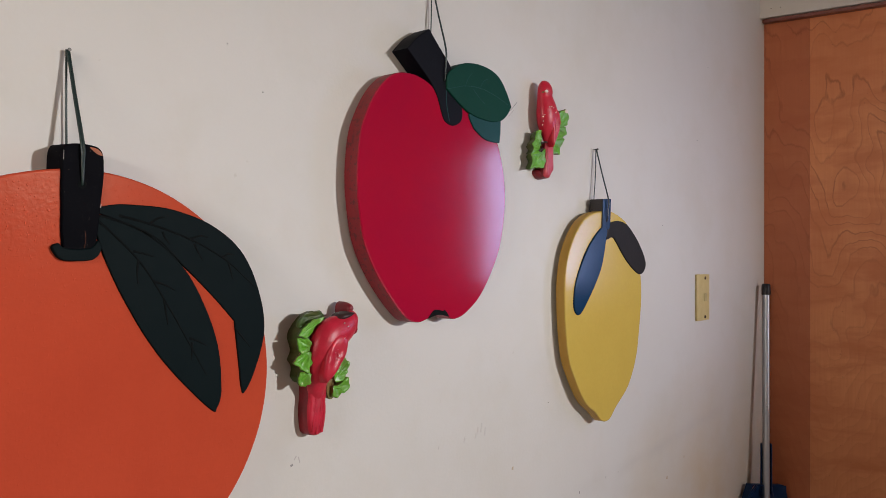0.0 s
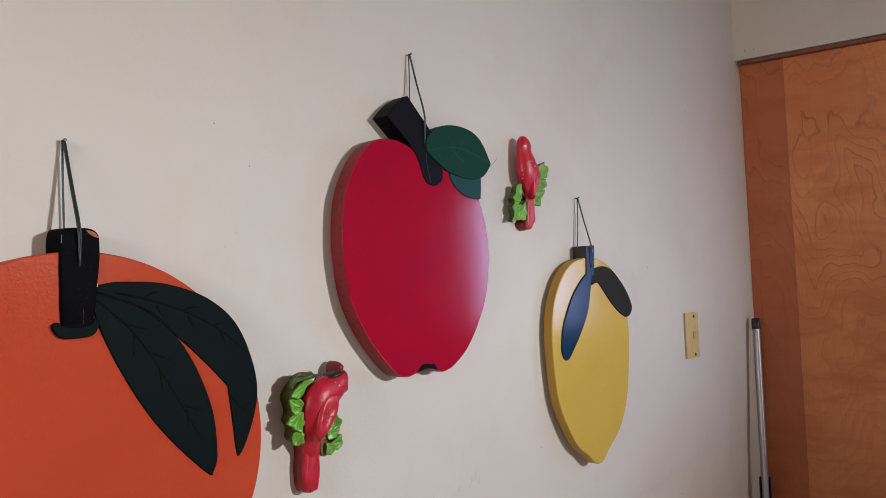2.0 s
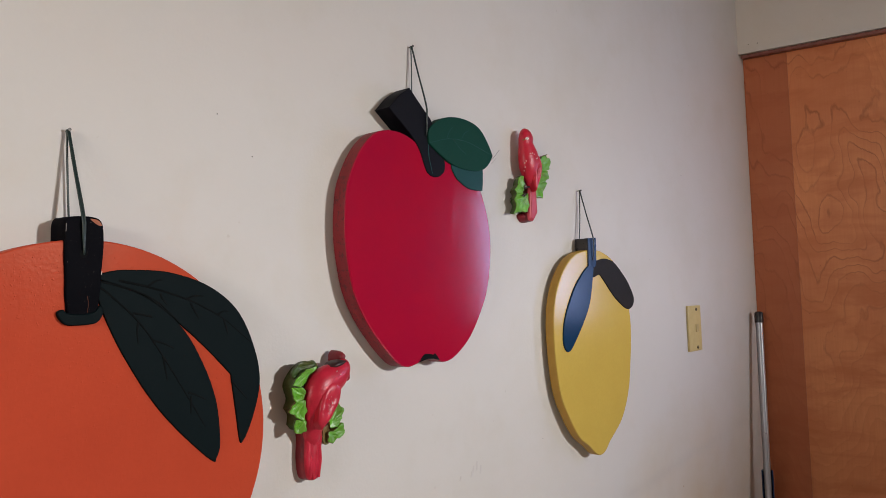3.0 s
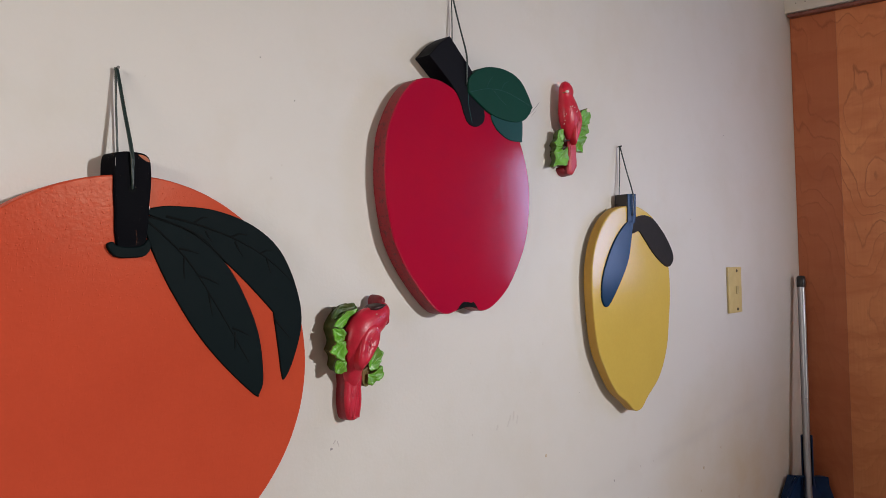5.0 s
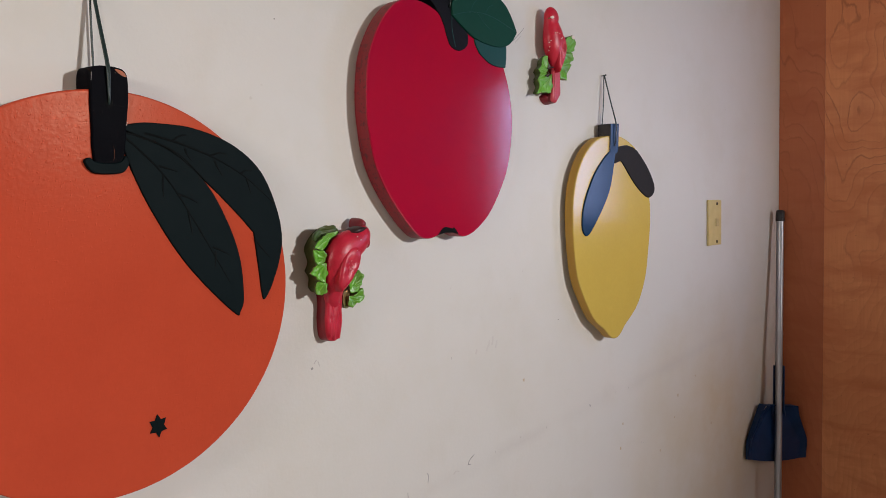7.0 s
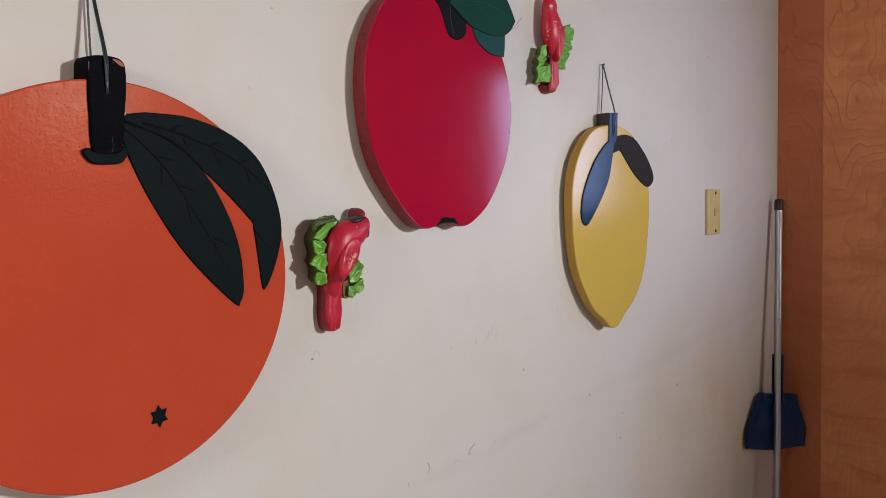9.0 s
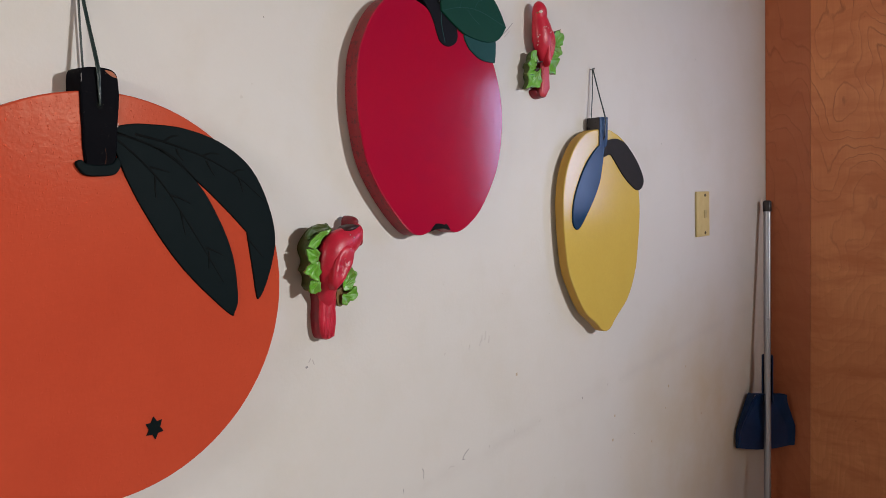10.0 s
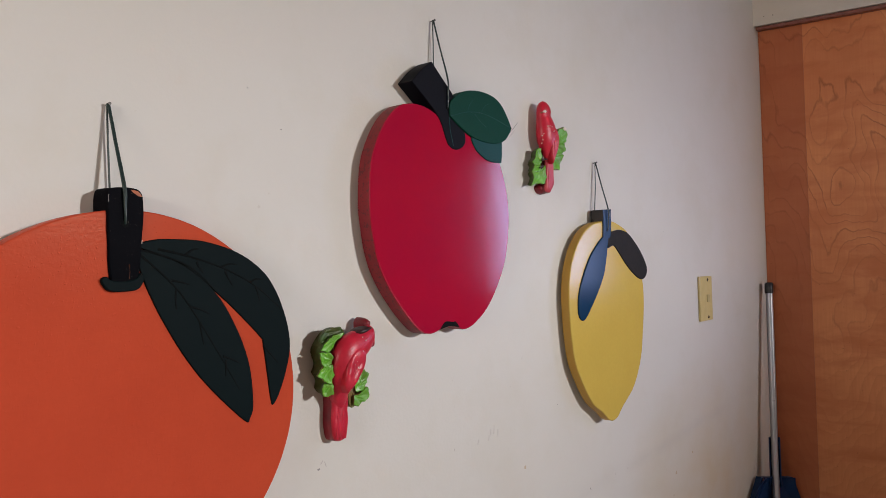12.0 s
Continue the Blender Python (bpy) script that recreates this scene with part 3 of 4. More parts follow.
for pts in ([(-1.047, 1.588), (-1.000, 1.600), (-0.950, 1.600), (-0.885, 1.584)], [(-1.005, 1.598), (-0.998, 1.612), (-0.988, 1.622)], [(-0.968, 1.600), (-0.958, 1.614), (-0.946, 1.620)], [(-0.985, 1.598), (-0.970, 1.586), (-0.955, 1.578)]):
    bm = bmesh.new()
    tube_into(bm, spline([(a - cx, -0.0376, b - cz) for a, b in pts], 5), 0.0005, 5, True, 0, 0.3)
    part("vein", bm, LEAF_TEAL, l1)
bm = bmesh.new()
tube_into(bm, spline([(a - cx, -0.0346, b - cz) for a, b in ((-1.0475, 1.586), (-1.0470, 1.565), (-1.0400, 1.538))], 5), 0.0008, 5, True, 0, 0.3)
part("painted_line", bm, LEAF_TEAL, apple, "thin green painted line on the stem")
notch = local([(-1.087, 1.2315), (-1.074, 1.243), (-1.062, 1.2435), (-1.052, 1.2415), (-1.048, 1.243), (-1.041, 1.236), (-1.038, 1.2315), (-1.060, 1.236)], cx, cz)
part("calyx", slab(smooth_loop(notch, 4, (0, 6)), -0.010, -0.0338, 0.0004), [VEIN, VEIN], apple, "black painted blossom end")
part("hole", tube([(-1.0525 - cx, -0.0342, 1.601 - cz), (-1.0525 - cx, -0.0352, 1.601 - cz)], 0.003, 12), VEIN, apple)
hang(apple, cx, cz, (-1.0495, 1.755), (-1.053, 1.602), -0.0045, 1.650, 0.0008, 0.0010, -0.0365)
wall_nail(-1.0495, 1.755)

# lemon
cx, cz = -0.555, 1.20
lemon = thing("lemon_cutout", (cx, 0, cz), "yellow wooden lemon cut-out with navy stem and dark leaves", "wall decoration", "fruit cut-outs")
outline = local([(-0.581, 1.4165), (-0.548, 1.419), (-0.514, 1.4155), (-0.466, 1.396), (-0.432, 1.358), (-0.412, 1.315), (-0.403, 1.270), (-0.403, 1.230), (-0.409, 1.185), (-0.424, 1.115), (-0.458, 1.057), (-0.508, 1.019), (-0.530, 1.000), (-0.549, 0.994), (-0.568, 1.000), (-0.590, 1.017), (-0.628, 1.042),
                 (-0.665, 1.090), (-0.690, 1.140), (-0.702, 1.220), (-0.701, 1.290), (-0.683, 1.345), (-0.650, 1.387), (-0.616, 1.408)], cx, cz)
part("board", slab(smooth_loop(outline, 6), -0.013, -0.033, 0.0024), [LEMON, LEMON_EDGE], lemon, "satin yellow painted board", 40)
stem = local([(-0.568, 1.4425), (-0.552, 1.4435), (-0.536, 1.444), (-0.538, 1.395), (-0.545, 1.382), (-0.571, 1.381), (-0.569, 1.410)], cx, cz)
part("stem", slab(smooth_loop(stem, 5, (0, 2, 3, 5)), -0.004, -0.0360, 0.0012), [NAVY, CAP], lemon, "navy blue stem", 40)
leaf_1 = local([(-0.551, 1.384), (-0.555, 1.360), (-0.571, 1.308), (-0.602, 1.264), (-0.643, 1.221), (-0.662, 1.2145), (-0.674, 1.235), (-0.666, 1.279), (-0.633, 1.333), (-0.598, 1.367), (-0.568, 1.386)], cx, cz)
leaf_2 = local([(-0.546, 1.390), (-0.520, 1.399), (-0.492, 1.3995), (-0.460, 1.389), (-0.415, 1.353), (-0.388, 1.316), (-0.396, 1.295), (-0.421, 1.291), (-0.467, 1.316), (-0.511, 1.354), (-0.528, 1.366), (-0.552, 1.362)], cx, cz)
part("leaf", slab(smooth_loop(leaf_1, 6), -0.030, -0.0362, 0.0018), [NAVY, NAVY], lemon, "glossy navy leaf", 40)
part("leaf", slab(smooth_loop(leaf_2, 6), -0.022, -0.0355, 0.0015), [CHARCOAL, CHARCOAL], lemon, "matt charcoal leaf", 40)
part("hole", tube([(-0.554 - cx, -0.0358, 1.3995 - cz), (-0.554 - cx, -0.0366, 1.3995 - cz)], 0.003, 12), VEIN, lemon)
lemon.rotation_euler, lemon.scale = (0, 0, radians(-2.5)), (0.938, 1, 1)
hang(lemon, cx, cz, (-0.5455, 1.546), (-0.554, 1.402), -0.0045, 1.443, 0.0008, 0.0011, -0.038)
wall_nail(-0.5455, 1.546)

# ---------------------------------------------------------------- plaster bird plaques


ROUND = [(math.cos(q * math.pi / 14) ** 0.75, math.sin(q * math.pi / 14) ** 0.8) for q in range(1, 7)]
LEAFY = [(1.0, 0.62), (0.985, 0.80), (0.93, 0.90), (0.80, 0.98), (0.60, 1.0), (0.38, 0.97), (0.18, 0.92)]


TAIL = [(1.0, 0.55), (0.985, 0.78), (0.93, 0.90), (0.80, 0.97), (0.55, 1.0), (0.30, 1.0), (0.12, 1.0)]


def dome(bm, loop, back, rise, mat, ridge=0.0, seed=0.0, profile=ROUND, side_mat=None, mid=None):
    """A cushion over the loop from y = back, swelling by rise towards the room in the steps of profile, with furrows of that depth."""
    n = len(loop)
    mid = mid or sum(loop, Vector((0, 0))) / n
    foot = 0.62 if profile is LEAFY and side_mat is not None else 1.0
    prev = [bm.verts.new((mid.x + (p.x - mid.x) * foot, back, mid.y + (p.y - mid.y) * foot)) for p in loop]
    for k, (s, h) in enumerate(profile):
        cur = []
        for p in loop:
            d = p - mid
            a = math.atan2(d.y, d.x)
            r = ridge * abs(math.sin(2.5 * a + seed)) * min(1.0, k / 2) * (0.4 + s) * 0.8 + 0.5 * ridge * noise.noise((p.x * 90 + seed, s * 3, p.y * 90))
            if foot < 1.0:
                d = d * (1.03 - 0.13 * abs(math.sin(3.5 * a + 2 * seed)) ** 1.5)
            cur.append(bm.verts.new((mid.x + d.x * s, back - rise * h + r, mid.y + d.y * s)))
        for i in range(n):
            f = bm.faces.new((prev[i], prev[(i + 1) % n], cur[(i + 1) % n], cur[i]))
            # lowest rings get the darker side colour, shade put in as colour
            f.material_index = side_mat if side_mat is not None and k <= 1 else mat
        prev = cur
    tip = bm.verts.new((mid.x, back - rise * (0.88 if profile is LEAFY else 1.0), mid.y))
    for i in range(n):
        bm.faces.new((prev[i], prev[(i + 1) % n], tip)).material_index = mat


def leaf_on_plaque(bm, points, front, back, mats, sharp=(), base=None, foot=0.62, curl=0.0, slant=0.8):
    """A moulded leaf: veined, slightly hollow face at y = -front, side walls back to y = -back, then undercut to the wall.
    mats: face and side; base: the corner at which its veins meet; sharp: its pointed corners;
    curl: how far the outer side bends back, shifted by slant times that."""
    loop = smooth_loop(points, 5, sharp)
    n = len(loop)
    mid = sum(loop, Vector((0, 0))) / n
    loop = [mid + (p - mid) * (1.05 - 0.17 * abs(math.sin(3.5 * math.atan2(p.y - mid.y, p.x - mid.x) + 900 * front)) ** 1.6) for p in loop]
    root = Vector(points[base]) if base is not None else mid
    tips = [Vector(p) for k, p in enumerate(points) if k != base]
    size = max((p - mid).length for p in loop)

    right, wide = max(p.x for p in loop), max(p.x for p in loop) - min(p.x for p in loop)

    def bent(x, y, z):
        back_by = curl * min(1.0, max(0.0, (right - x) / wide)) ** 1.4
        return bm.verts.new((x + slant * back_by, y + back_by, z))

    def dent(p):
        low = 0.0
        for tip in tips:
            d = tip - root
            t = min(1.0, max(0.0, (p - root).dot(d) / max(d.length_squared, 1e-9)))
            low = max(low, math.exp(-(((p - root) - t * d).length / 0.0011) ** 2) * (1.0 - 0.6 * t))
        return low

    tuck = 0.6 * front if curl else 0.0
    rings = [[bm.verts.new((mid.x + (p.x - mid.x) * foot + tuck, 0.0, mid.y + (p.y - mid.y) * foot)) for p in loop]]
    rings.append([bent(mid.x + (p.x - mid.x) * 0.94, -back, mid.y + (p.y - mid.y) * 0.94) for p in loop])
    for s, rise in ((1.0, -0.0012), (0.97, 0.0), (0.86, 0.0004), (0.74, 0.0002), (0.62, -0.0002), (0.5, -0.0006), (0.38, -0.0008), (0.26, -0.0010), (0.13, -0.0010)):
        ring = []
        for p in loop:
            q = mid + (p - mid) * s
            wave = 0.0016 * noise.noise((q.x * 70 + front * 900, 3.0, q.y * 70)) + 0.0010 * (q - mid).length / size
            ring.append(bent(q.x, -(front + rise + wave - (0.0022 * dent(q) if s < 0.99 else 0.0)), q.y))
        rings.append(ring)
    for k, (a, b) in enumerate(zip(rings, rings[1:])):
        for i in range(n):
            # side rings take the second material, mostly a shaded tone of the face
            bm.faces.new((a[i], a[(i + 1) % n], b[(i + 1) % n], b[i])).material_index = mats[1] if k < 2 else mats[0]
    tip = bent(mid.x, -(front - 0.001 - 0.0022 * dent(mid)), mid.y)
    for i in range(n):
        bm.faces.new((rings[-1][i], rings[-1][(i + 1) % n], tip)).material_index = mats[0]


def fleck(bm, x, y, z, rx, rz, mat, turn=0.0):
    loop = [Vector((x + rx * math.cos(a) * math.cos(turn) - rz * math.sin(a) * math.sin(turn), z + rx * math.cos(a) * math.sin(turn) + rz * math.sin(a) * math.cos(turn))) for a in (2 * math.pi * k / 10 for k in range(10))]
    dome(bm, loop, y, 0.0016, mat)


def swept(bm, spine, radii, mat, flat):
    """A body along a spine, with a radius at each of its points. Returns how far its skin stands out at (x, z)."""
    n = 6
    line = spline(spine, n)
    rad = [p.x for p in spline([(r, 0, 0) for r in radii], n)]
    tube_into(bm, line, rad, 28, True, mat, flat)

    def skin(x, z):
        return max(-p.y + flat * math.sqrt(max(0.0, r * r - (x - p.x) ** 2 - (z - p.z) ** 2)) for p, r in zip(line, rad))

    return skin


BIRD = [BIRD_RED, BIRD_TAIL, BIRD_DARK, SPRIG, SPRIG_SHADE, SPRIG_BROWN, CHIP, BIRD_SHADE]
LOOP = lambda pts, n=5, sharp=(): smooth_loop(pts, n, sharp)


def perched_bird():
    """Bird bent to one side over ivy leaves that stand well off the wall, long tail hanging."""
    bm = bmesh.new()
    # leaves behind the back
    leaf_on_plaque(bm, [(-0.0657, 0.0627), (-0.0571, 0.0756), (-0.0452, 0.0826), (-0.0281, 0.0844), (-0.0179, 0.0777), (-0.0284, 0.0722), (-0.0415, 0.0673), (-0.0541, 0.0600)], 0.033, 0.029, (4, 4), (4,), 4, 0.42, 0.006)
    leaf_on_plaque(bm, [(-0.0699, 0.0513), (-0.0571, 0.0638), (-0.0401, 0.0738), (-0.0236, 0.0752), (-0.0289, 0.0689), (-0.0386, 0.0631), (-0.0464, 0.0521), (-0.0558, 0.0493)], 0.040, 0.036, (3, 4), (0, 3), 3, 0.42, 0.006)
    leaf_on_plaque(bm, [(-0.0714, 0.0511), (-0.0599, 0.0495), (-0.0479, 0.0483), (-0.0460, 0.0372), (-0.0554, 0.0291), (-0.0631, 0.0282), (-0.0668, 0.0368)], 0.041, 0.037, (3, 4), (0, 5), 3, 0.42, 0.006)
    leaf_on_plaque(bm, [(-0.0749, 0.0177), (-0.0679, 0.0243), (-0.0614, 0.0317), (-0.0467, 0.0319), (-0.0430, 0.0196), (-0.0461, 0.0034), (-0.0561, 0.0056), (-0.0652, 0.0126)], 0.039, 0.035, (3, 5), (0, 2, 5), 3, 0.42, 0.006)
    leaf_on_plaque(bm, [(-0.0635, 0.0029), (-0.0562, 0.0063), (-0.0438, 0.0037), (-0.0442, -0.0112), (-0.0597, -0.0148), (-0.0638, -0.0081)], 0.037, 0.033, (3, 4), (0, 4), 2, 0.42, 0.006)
    dome(bm, LOOP([(-0.0537, 0.0533), (-0.0327, 0.0770), (-0.0105, 0.0791), (-0.0092, 0.0526), (-0.0203, 0.0260), (-0.0240, -0.0117), (-0.0414, -0.0123), (-0.0492, -0.0040), (-0.0476, 0.0086), (-0.0543, 0.0190), (-0.0490, 0.0318)], 4, (7, 9)), 0.0, 0.0290, 4, 0.0015, 0.7, LEAFY)
    # leaves below the breast
    leaf_on_plaque(bm, [(0.0130, -0.0014), (0.0224, 0.0094), (0.0320, 0.0157), (0.0404, 0.0095), (0.0386, -0.0025), (0.0340, -0.0117), (0.0246, -0.0193), (0.0125, -0.0137)], 0.019, 0.006, (3, 5), (2, 5), 7, 0.8)
    leaf_on_plaque(bm, [(0.0085, -0.0235), (0.0210, -0.0205), (0.0341, -0.0121), (0.0416, -0.0229), (0.0343, -0.0329), (0.0233, -0.0339), (0.0162, -0.0404), (0.0096, -0.0364)], 0.021, 0.006, (3, 5), (3, 6), 0, 0.8)
    leaf_on_plaque(bm, [(0.0008, -0.0184), (0.0138, -0.0118), (0.0167, -0.0238), (0.0142, -0.0380), (0.0052, -0.0405)], 0.016, 0.005, (5, 5), (3,), 1, 0.8)
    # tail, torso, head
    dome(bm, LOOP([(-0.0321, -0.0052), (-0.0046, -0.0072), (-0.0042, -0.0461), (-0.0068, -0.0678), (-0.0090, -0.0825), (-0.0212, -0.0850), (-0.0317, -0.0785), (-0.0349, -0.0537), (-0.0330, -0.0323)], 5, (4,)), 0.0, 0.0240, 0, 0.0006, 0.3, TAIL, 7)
    skin = swept(bm, [(0.0391, -0.0300, 0.0730), (0.0304, -0.0340, 0.0699), (0.0144, -0.0360, 0.0600), (-0.0110, -0.0350, 0.0458), (-0.0205, -0.0330, 0.0220), (-0.0228, -0.0280, -0.0021), (-0.0195, -0.0190, -0.0230), (-0.0180, -0.0110, -0.0459)],
                 [0.0050, 0.0130, 0.0195, 0.0262, 0.0240, 0.0180, 0.0140, 0.0090], 0, 0.72)
    dome(bm, LOOP([(0.0230, 0.0838), (0.0258, 0.0908), (0.0328, 0.0930), (0.0405, 0.0857), (0.0364, 0.0761), (0.0248, 0.0751)]), -0.008, 0.026, 7)
    dome(bm, LOOP([(0.0104, 0.0746), (0.0299, 0.0810), (0.0371, 0.0773), (0.0376, 0.0648), (0.0372, 0.0470), (0.0246, 0.0520), (0.0128, 0.0588)], 5, (4,)), -0.020, 0.0260, 0)
    dome(bm, LOOP([(-0.0070, 0.0722), (0.0020, 0.0790), (0.0190, 0.0812), (0.0320, 0.0790), (0.0190, 0.0728), (0.0020, 0.0692)], 5, (0, 3)), -0.030, 0.0190, 2)
    # folded wing with rows of feathers
    wing = [(-0.0029, 0.0529), (0.0078, 0.0466), (0.0066, 0.0311), (-0.0022, 0.0154), (-0.0175, -0.0024), (-0.0287, -0.0108), (-0.0339, 0.0015), (-0.0325, 0.0173), (-0.0259, 0.0354), (-0.0152, 0.0495)]
    dome(bm, LOOP(wing, 6, (5,)), -0.036, 0.0200, 0, 0.0008, 0.4, LEAFY)
    top = lambda x, z: 0.0545 - 0.00006 * ((x + 0.013) ** 2 + 0.3 * (z - 0.025) ** 2) * 1e6 / 40
    for k in range(4):
        o = 0.0045 * k
        tube_into(bm, spline([(-0.0015 - o * 1.5, -top(0, 0.042) + 0.0006, 0.046 - o), (-0.0100 - o, -top(-0.014, 0.020) + 0.0002, 0.020 - o), (-0.0255 - 0.3 * o, -0.0490, -0.006 + 0.6 * o)], 5), [0.0007 + 0.0005 * math.sin(math.pi * j / 10) for j in range(11)], 6, True, 0, 0.35)
    for k, (x, z) in enumerate(((-0.0006, 0.0470), (-0.0031, 0.0436), (-0.0068, 0.0365), (-0.0121, 0.0334), (-0.0164, 0.0291), (-0.0220, 0.0246), (-0.0245, 0.0208), (-0.0057, 0.0397), (0.0001, 0.0286), (-0.0106, 0.0239), (0.0085, 0.0620), (0.0030, 0.0665))):
        y = max(skin(x, z), 0.0535 if k < 10 else 0.0)
        fleck(bm, x, -y, z, 0.0013 if k % 3 else 0.0019, 0.0006, 6, 0.5 + 0.5 * (k % 2))
    # tail feathers
    for pts in ([(-0.0115, -0.0206), (-0.0142, -0.0449), (-0.0215, -0.0819)], [(-0.0095, -0.0344), (-0.0086, -0.0563), (-0.0131, -0.0806)], [(-0.0214, -0.0279), (-0.0262, -0.0544), (-0.0275, -0.0776)]):
        tube_into(bm, spline([(x, -0.0232, z) for x, z in pts], 4), 0.0021, 10, True, 0, 0.5)
    ob = part("bird_plaque", bm, BIRD, None, "", 50)
    ob.location = (-1.275, 0, 1.17)
    return tagged(ob, "glossy red plaster bird wall plaque on green ivy leaves, tail hanging", "wall plaque", "bird plaques")


def upright_bird():
    """Bird sitting upright between two sprigs, head turned aside."""
    bm = bmesh.new()
    leaf_on_plaque(bm, [(-0.0294, 0.0045), (-0.0198, 0.0002), (-0.0165, -0.0127), (-0.0216, -0.0270), (-0.0353, -0.0333), (-0.0521, -0.0257), (-0.0403, -0.0158), (-0.0381, -0.0051)], 0.024, 0.0170, (3, 4), (0, 5), 3, 0.75, 0.004, 1.4)
    leaf_on_plaque(bm, [(-0.0538, -0.0246), (-0.0364, -0.0252), (-0.0203, -0.0313), (-0.0284, -0.0434), (-0.0556, -0.0439), (-0.0461, -0.0341)], 0.0255, 0.0185, (3, 4), (0, 4), 2, 0.75, 0.004, 1.4)
    leaf_on_plaque(bm, [(-0.0544, -0.0436), (-0.0301, -0.0418), (-0.0072, -0.0299), (-0.0046, -0.0468), (-0.0096, -0.0670), (-0.0347, -0.0676), (-0.0585, -0.0721), (-0.0494, -0.0587)], 0.0245, 0.0175, (3, 4), (0, 2, 4, 6), 2, 0.75, 0.004, 1.4)
    leaf_on_plaque(bm, [(0.0447, 0.0447), (0.0672, 0.0529), (0.0789, 0.0487), (0.0767, 0.0303), (0.0681, 0.0193), (0.0466, 0.0168), (0.0349, 0.0270)], 0.020, 0.009, (3, 5), (1, 2, 4), 5, 0.8)
    leaf_on_plaque(bm, [(0.0314, 0.0149), (0.0659, 0.0196), (0.0690, 0.0068), (0.0552, -0.0037), (0.0266, -0.0089)], 0.021, 0.010, (3, 5), (1, 3), 0, 0.8)
    leaf_on_plaque(bm, [(0.0236, -0.0098), (0.0600, -0.0015), (0.0658, -0.0030), (0.0494, -0.0225), (0.0473, -0.0362), (0.0230, -0.0342)], 0.020, 0.009, (3, 5), (2, 4), 0, 0.8)
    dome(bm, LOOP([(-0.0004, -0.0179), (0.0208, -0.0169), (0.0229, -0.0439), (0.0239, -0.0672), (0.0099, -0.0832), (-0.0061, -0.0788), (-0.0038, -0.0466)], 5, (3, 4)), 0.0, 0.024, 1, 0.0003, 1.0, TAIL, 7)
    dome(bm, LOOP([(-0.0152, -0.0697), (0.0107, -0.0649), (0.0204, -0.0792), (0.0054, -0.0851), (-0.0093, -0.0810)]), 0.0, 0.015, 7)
    tube_into(bm, [(0.0020, -0.0235, -0.025), (0.0025, -0.0245, -0.050), (0.0020, -0.0230, -0.077)], 0.0016, 8, True, 1, 0.5)
    skin = swept(bm, [(0.0058, -0.0170, 0.0918), (0.0012, -0.0190, 0.0860), (-0.0019, -0.0200, 0.0786), (-0.0033, -0.0200, 0.0660), (0.0011, -0.0210, 0.0434), (0.0050, -0.0210, 0.0190), (0.0086, -0.0200, -0.0037), (0.0118, -0.0180, -0.0210)],
                 [0.0070, 0.0150, 0.0175, 0.0178, 0.0242, 0.0246, 0.0160, 0.0075], 0, 0.68)
    dome(bm, LOOP([(0.0094, 0.0448), (0.0217, 0.0397), (0.0262, 0.0231), (0.0194, -0.0011), (0.0042, -0.0266), (0.0002, -0.0090), (0.0021, 0.0196)], 6, (4,)), -0.022, 0.0155, 0, 0.0006, 2.0, LEAFY)
    for k in range(4):
        o = 0.0042 * k
        tube_into(bm, spline([(0.0075 + o, -0.0370, 0.034 - 0.5 * o), (0.0090 + 0.8 * o, -0.0374, 0.012), (0.0060 + 0.35 * o, -0.0345, -0.018 + 0.8 * o)], 5), [0.0008 + 0.0007 * math.sin(math.pi * j / 10) for j in range(11)], 6, True, 0, 0.5)
    # cheek patch, beak, worn flecks, feet on the twig
    for pts, mat in (([(-0.0185, 0.0735), (-0.0120, 0.0775), (-0.0040, 0.0752), (-0.0115, 0.0712)], 6), ([(-0.0205, 0.0720), (-0.0180, 0.0738), (-0.0150, 0.0722), (-0.0175, 0.0700)], 5)):
        x, z = pts[0][0] * 0.5 + pts[2][0] * 0.5, pts[1][1]
        dome(bm, LOOP(pts, 4, (0, 2)), -max(skin(x, z - 0.003) - 0.002, 0.020), 0.0030, mat)
    for k, (x, z) in enumerate(((-0.0109, 0.0453), (-0.0060, 0.0460), (0.0037, 0.0358), (0.0074, 0.0374), (-0.0183, 0.0303), (-0.0199, 0.0270), (-0.0187, 0.0190), (-0.0181, 0.0125), (-0.0005, 0.0444))):
        fleck(bm, x, -skin(x, z) + 0.0006, z, 0.0021 if k % 2 else 0.0014, 0.0009, 6, 1.0 - 0.3 * (k % 3))
    for a, b in (((-0.0234, -0.0218), (-0.0064, -0.0182)), ((-0.0306, -0.0365), (-0.0198, -0.0322)), ((-0.0250, -0.0380), (-0.0240, -0.0300))):
        tube_into(bm, spline([(a[0], -0.0262, a[1]), (0.5 * (a[0] + b[0]), -0.0285, 0.5 * (a[1] + b[1]) + 0.001), (b[0], -0.0270, b[1])], 4), 0.0015, 7, True, 2)
    fleck(bm, 0.0690, -0.0205, 0.0495, 0.0055, 0.0040, 6)
    ob = part("bird_plaque", bm, BIRD, None, "", 50)
    ob.location = (-0.75, 0, 1.555)
    return tagged(ob, "small red plaster bird wall plaque sitting upright among green leaves", "wall plaque", "bird plaques")


perched_bird()
upright_bird()

# ---------------------------------------------------------------- wall plate
plate = thing("wall_plate", (-0.0200, 0, 1.2245), "ivory plastic wall plate with two dark screws", "wall plate")
bm = soft_box(-0.037, 0.037, -0.0062, -0.0002, -0.0585, 0.0585, 0.0016, 2)
part("cover", bm, IVORY, plate, "", 40)
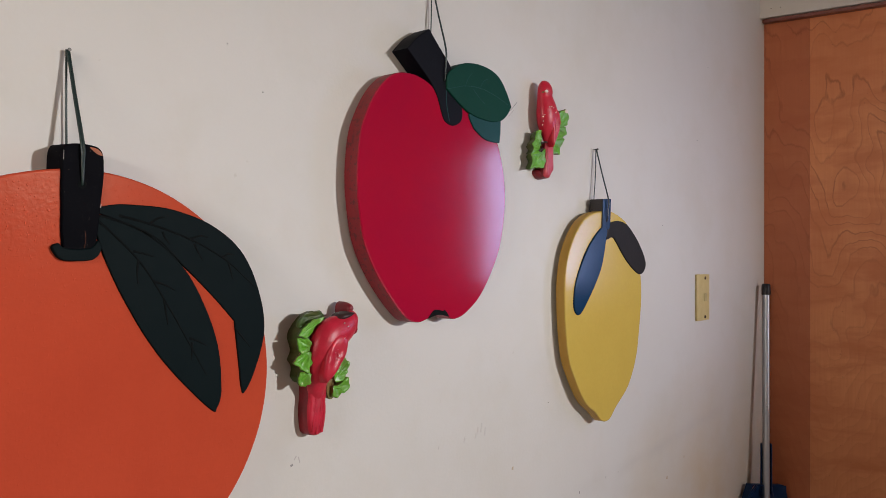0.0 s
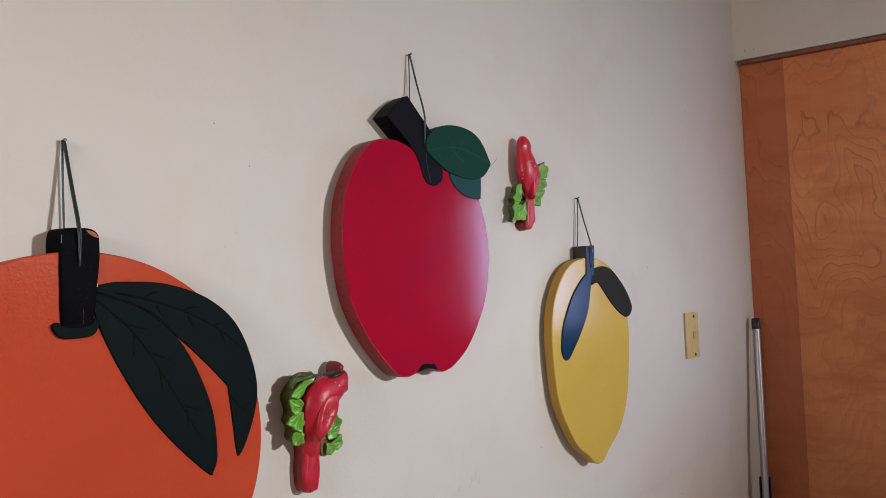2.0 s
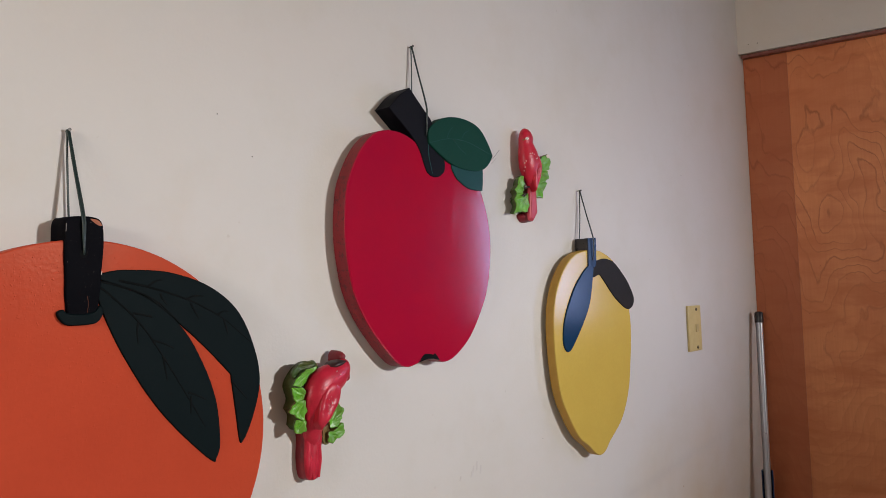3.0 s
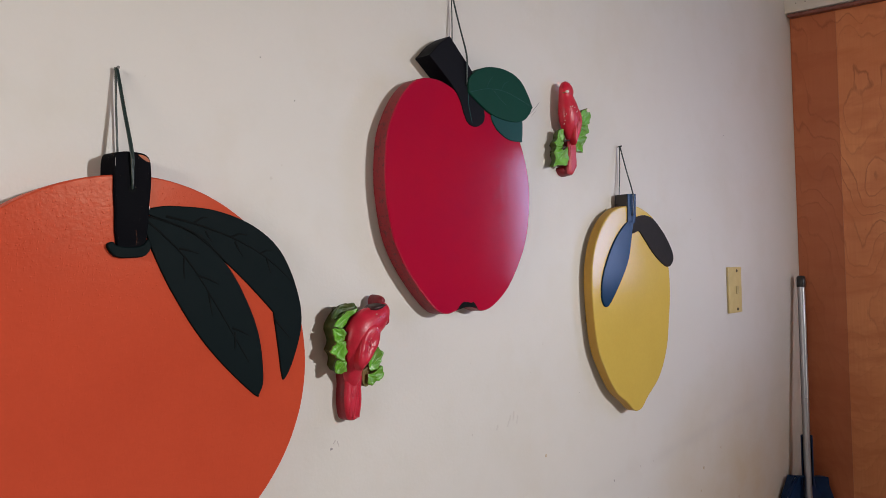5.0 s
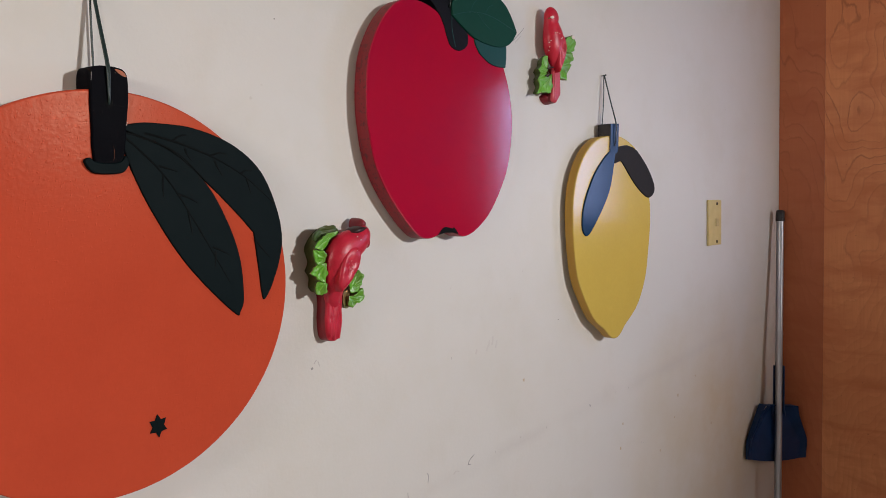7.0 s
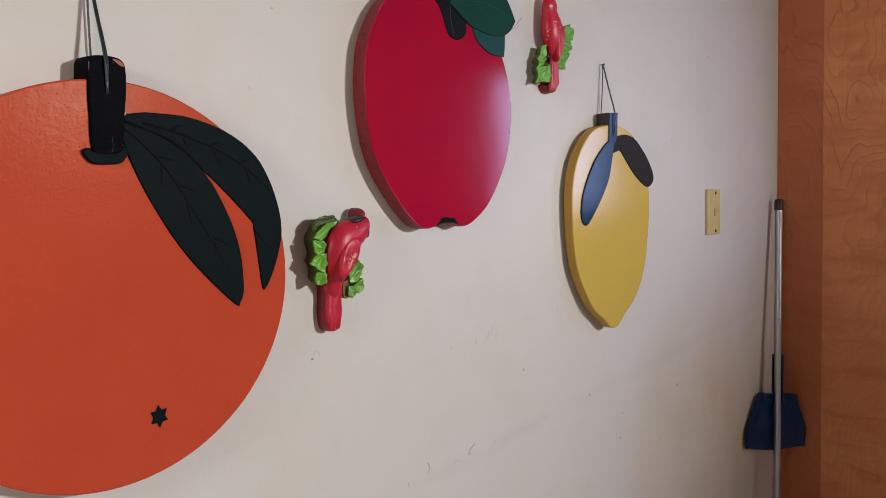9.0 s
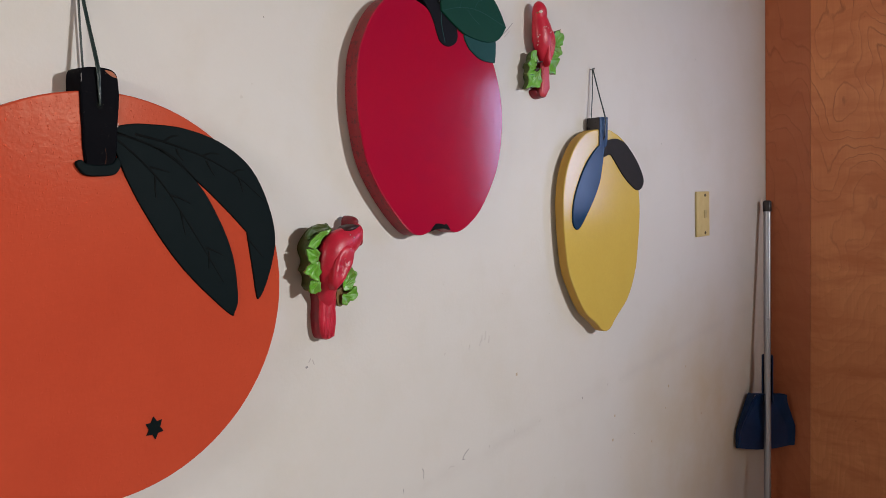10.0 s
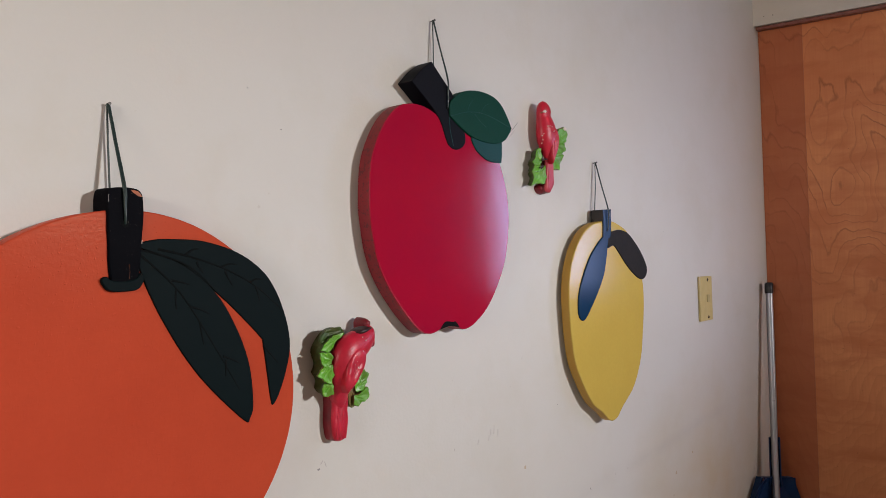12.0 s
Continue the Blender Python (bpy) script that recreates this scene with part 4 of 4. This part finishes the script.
part("button", soft_box(0.002, 0.016, -0.0085, -0.005, -0.010, 0.010, 0.0008, 1), IVORY_DARK, plate, "small raised centre button", 40)
for z in (-0.0495, 0.0485):
    bm = tube([(0.0095, -0.005, z), (0.0095, -0.0070, z), (0.0095, -0.0076, z)], [0.0042, 0.0042, 0.0030], 14)
    sc = part("screw", bm, SCREW, plate, "dark slotted screw", 40)
    part("slot", soft_box(0.0062, 0.0128, -0.0080, -0.0074, z - 0.0005, z + 0.0005, 0.0001, 1), VEIN, sc)

# ---------------------------------------------------------------- pole and dustpan in the corner
TOP, FOOT = Vector((0.3675, -0.0245, 1.2455)), Vector((0.2145, -0.080, 0.0))


def on_pole(z):
    t = (z - FOOT.z) / (TOP.z - FOOT.z)
    return FOOT + t * (TOP - FOOT)


broom = thing("broom_pole", FOOT, "dull aluminium pole with black cap leaning in the corner", "pole")
rel = lambda z: tuple(on_pole(z) - FOOT)
part("shaft", tube([rel(z) for z in (0.003, 0.40, 0.893)], 0.0099, 20), ALU, broom, "", 40)
part("upper_shaft", tube([rel(z) for z in (0.886, 0.893, 0.90, 1.225)], [0.0099, 0.0106, 0.0102, 0.0102], 20), ALU, broom, "", 40)
bm = bmesh.new()
bmesh.ops.create_uvsphere(bm, u_segments=10, v_segments=6, radius=0.0034)
bmesh.ops.translate(bm, vec=on_pole(0.908) - FOOT + Vector((-0.0085, -0.0065, 0)), verts=bm.verts)
part("lock_button", bm, ALU, broom, "", 60)
part("cap", tube([rel(z) for z in (1.218, 1.221, 1.246, 1.250)], [0.0112, 0.0124, 0.0122, 0.0095], 20), CAP, broom, "black plastic cap", 40)

pan = thing("dustpan", on_pole(0.60), "dark blue plastic dustpan clipped behind the pole", "dustpan")
base_p = on_pole(0.60)


def pan_point(u, v, d):
    """u: across, -1 to 1; v: 0 at the mouth, 1 at the top; d: towards the room."""
    low_l, low_r = Vector((0.176, -0.006, 0.557)), Vector((0.414, -0.079, 0.522))
    up_l, up_r = Vector((0.256, -0.010, 0.700)), Vector((0.374, -0.053, 0.682))
    s = (u + 1) / 2
    g = max(0.0, (v - 0.34) / 0.66)
    p = (low_l.lerp(low_r, s)).lerp(up_l.lerp(up_r, s), g)
    bulge = 0.010 * (1 - u * u) * max(0.0, 1 - 4 * v)
    p.z = -bulge + low_l.lerp(low_r, s).z + v * (up_l.lerp(up_r, s).z - low_l.lerp(low_r, s).z)
    return p + Vector((-0.28, -0.95, 0.0)) * d - base_p


def shell(grid, thick=0.0025):
    bm = bmesh.new()
    vs = [[bm.verts.new(p) for p in row] for row in grid]
    for a, b in zip(vs, vs[1:]):
        for i in range(len(a) - 1):
            bm.faces.new((a[i], a[i + 1], b[i + 1], b[i]))
    bmesh.ops.recalc_face_normals(bm, faces=bm.faces)
    geo = bmesh.ops.solidify(bm, geom=bm.faces[:], thickness=thick)
    return bm


def tray_depth(u, v):
    """The middle panel lies back; the flanks beyond its creases come forward."""
    crease = (0.84 - 0.10 * max(0.0, v - 0.25) - 0.48 * max(0.0, v - 0.45)) if u > 0 else (0.82 - 0.12 * max(0.0, v - 0.25) - 0.60 * max(0.0, v - 0.45))
    flank = max(0.0, abs(u) - crease) / (1.0 - crease)
    return -0.002 + 0.019 * flank * (0.45 + 0.55 * v) + 0.012 * v**6


rows = []
for j in range(21):
    v = j / 20
    rows.append([pan_point(u, v, tray_depth(u, v)) for u in [k / 20 - 1 for k in range(41)]])
part("tray", shell(rows), PAN, pan, "", 20)
for s in (-1, 1):
    rows = [[pan_point(s, v, d * (0.35 + 0.65 * v)) for d in (0.0, 0.008, 0.016, 0.022)] for v in [j / 8 for j in range(9)]]
    part("side_wall", shell(rows), PAN, pan, "", 35)
part("back_wall", shell([[pan_point(u, 1.0, d) for d in (0.004, 0.012, 0.022)] for u in [k / 6 - 1 for k in range(13)]]), PAN, pan, "", 35)
# handle: a half-pipe that grips the pole from behind
away = Vector((0.94, 0.34, 0))
across = Vector((0.34, -0.94, 0))
rows = []
for z in (0.665, 0.69, 0.74, 0.79, 0.803):
    c = on_pole(z) - base_p + away * 0.004
    r = 0.0158 if z > 0.68 else 0.019
    rows.append([c + r * (math.sin(a) * across + math.cos(a) * away) for a in [radians(-118 + 236 * k / 16) for k in range(17)]])
part("clip_handle", shell(rows, 0.002), PAN, pan, "", 35)
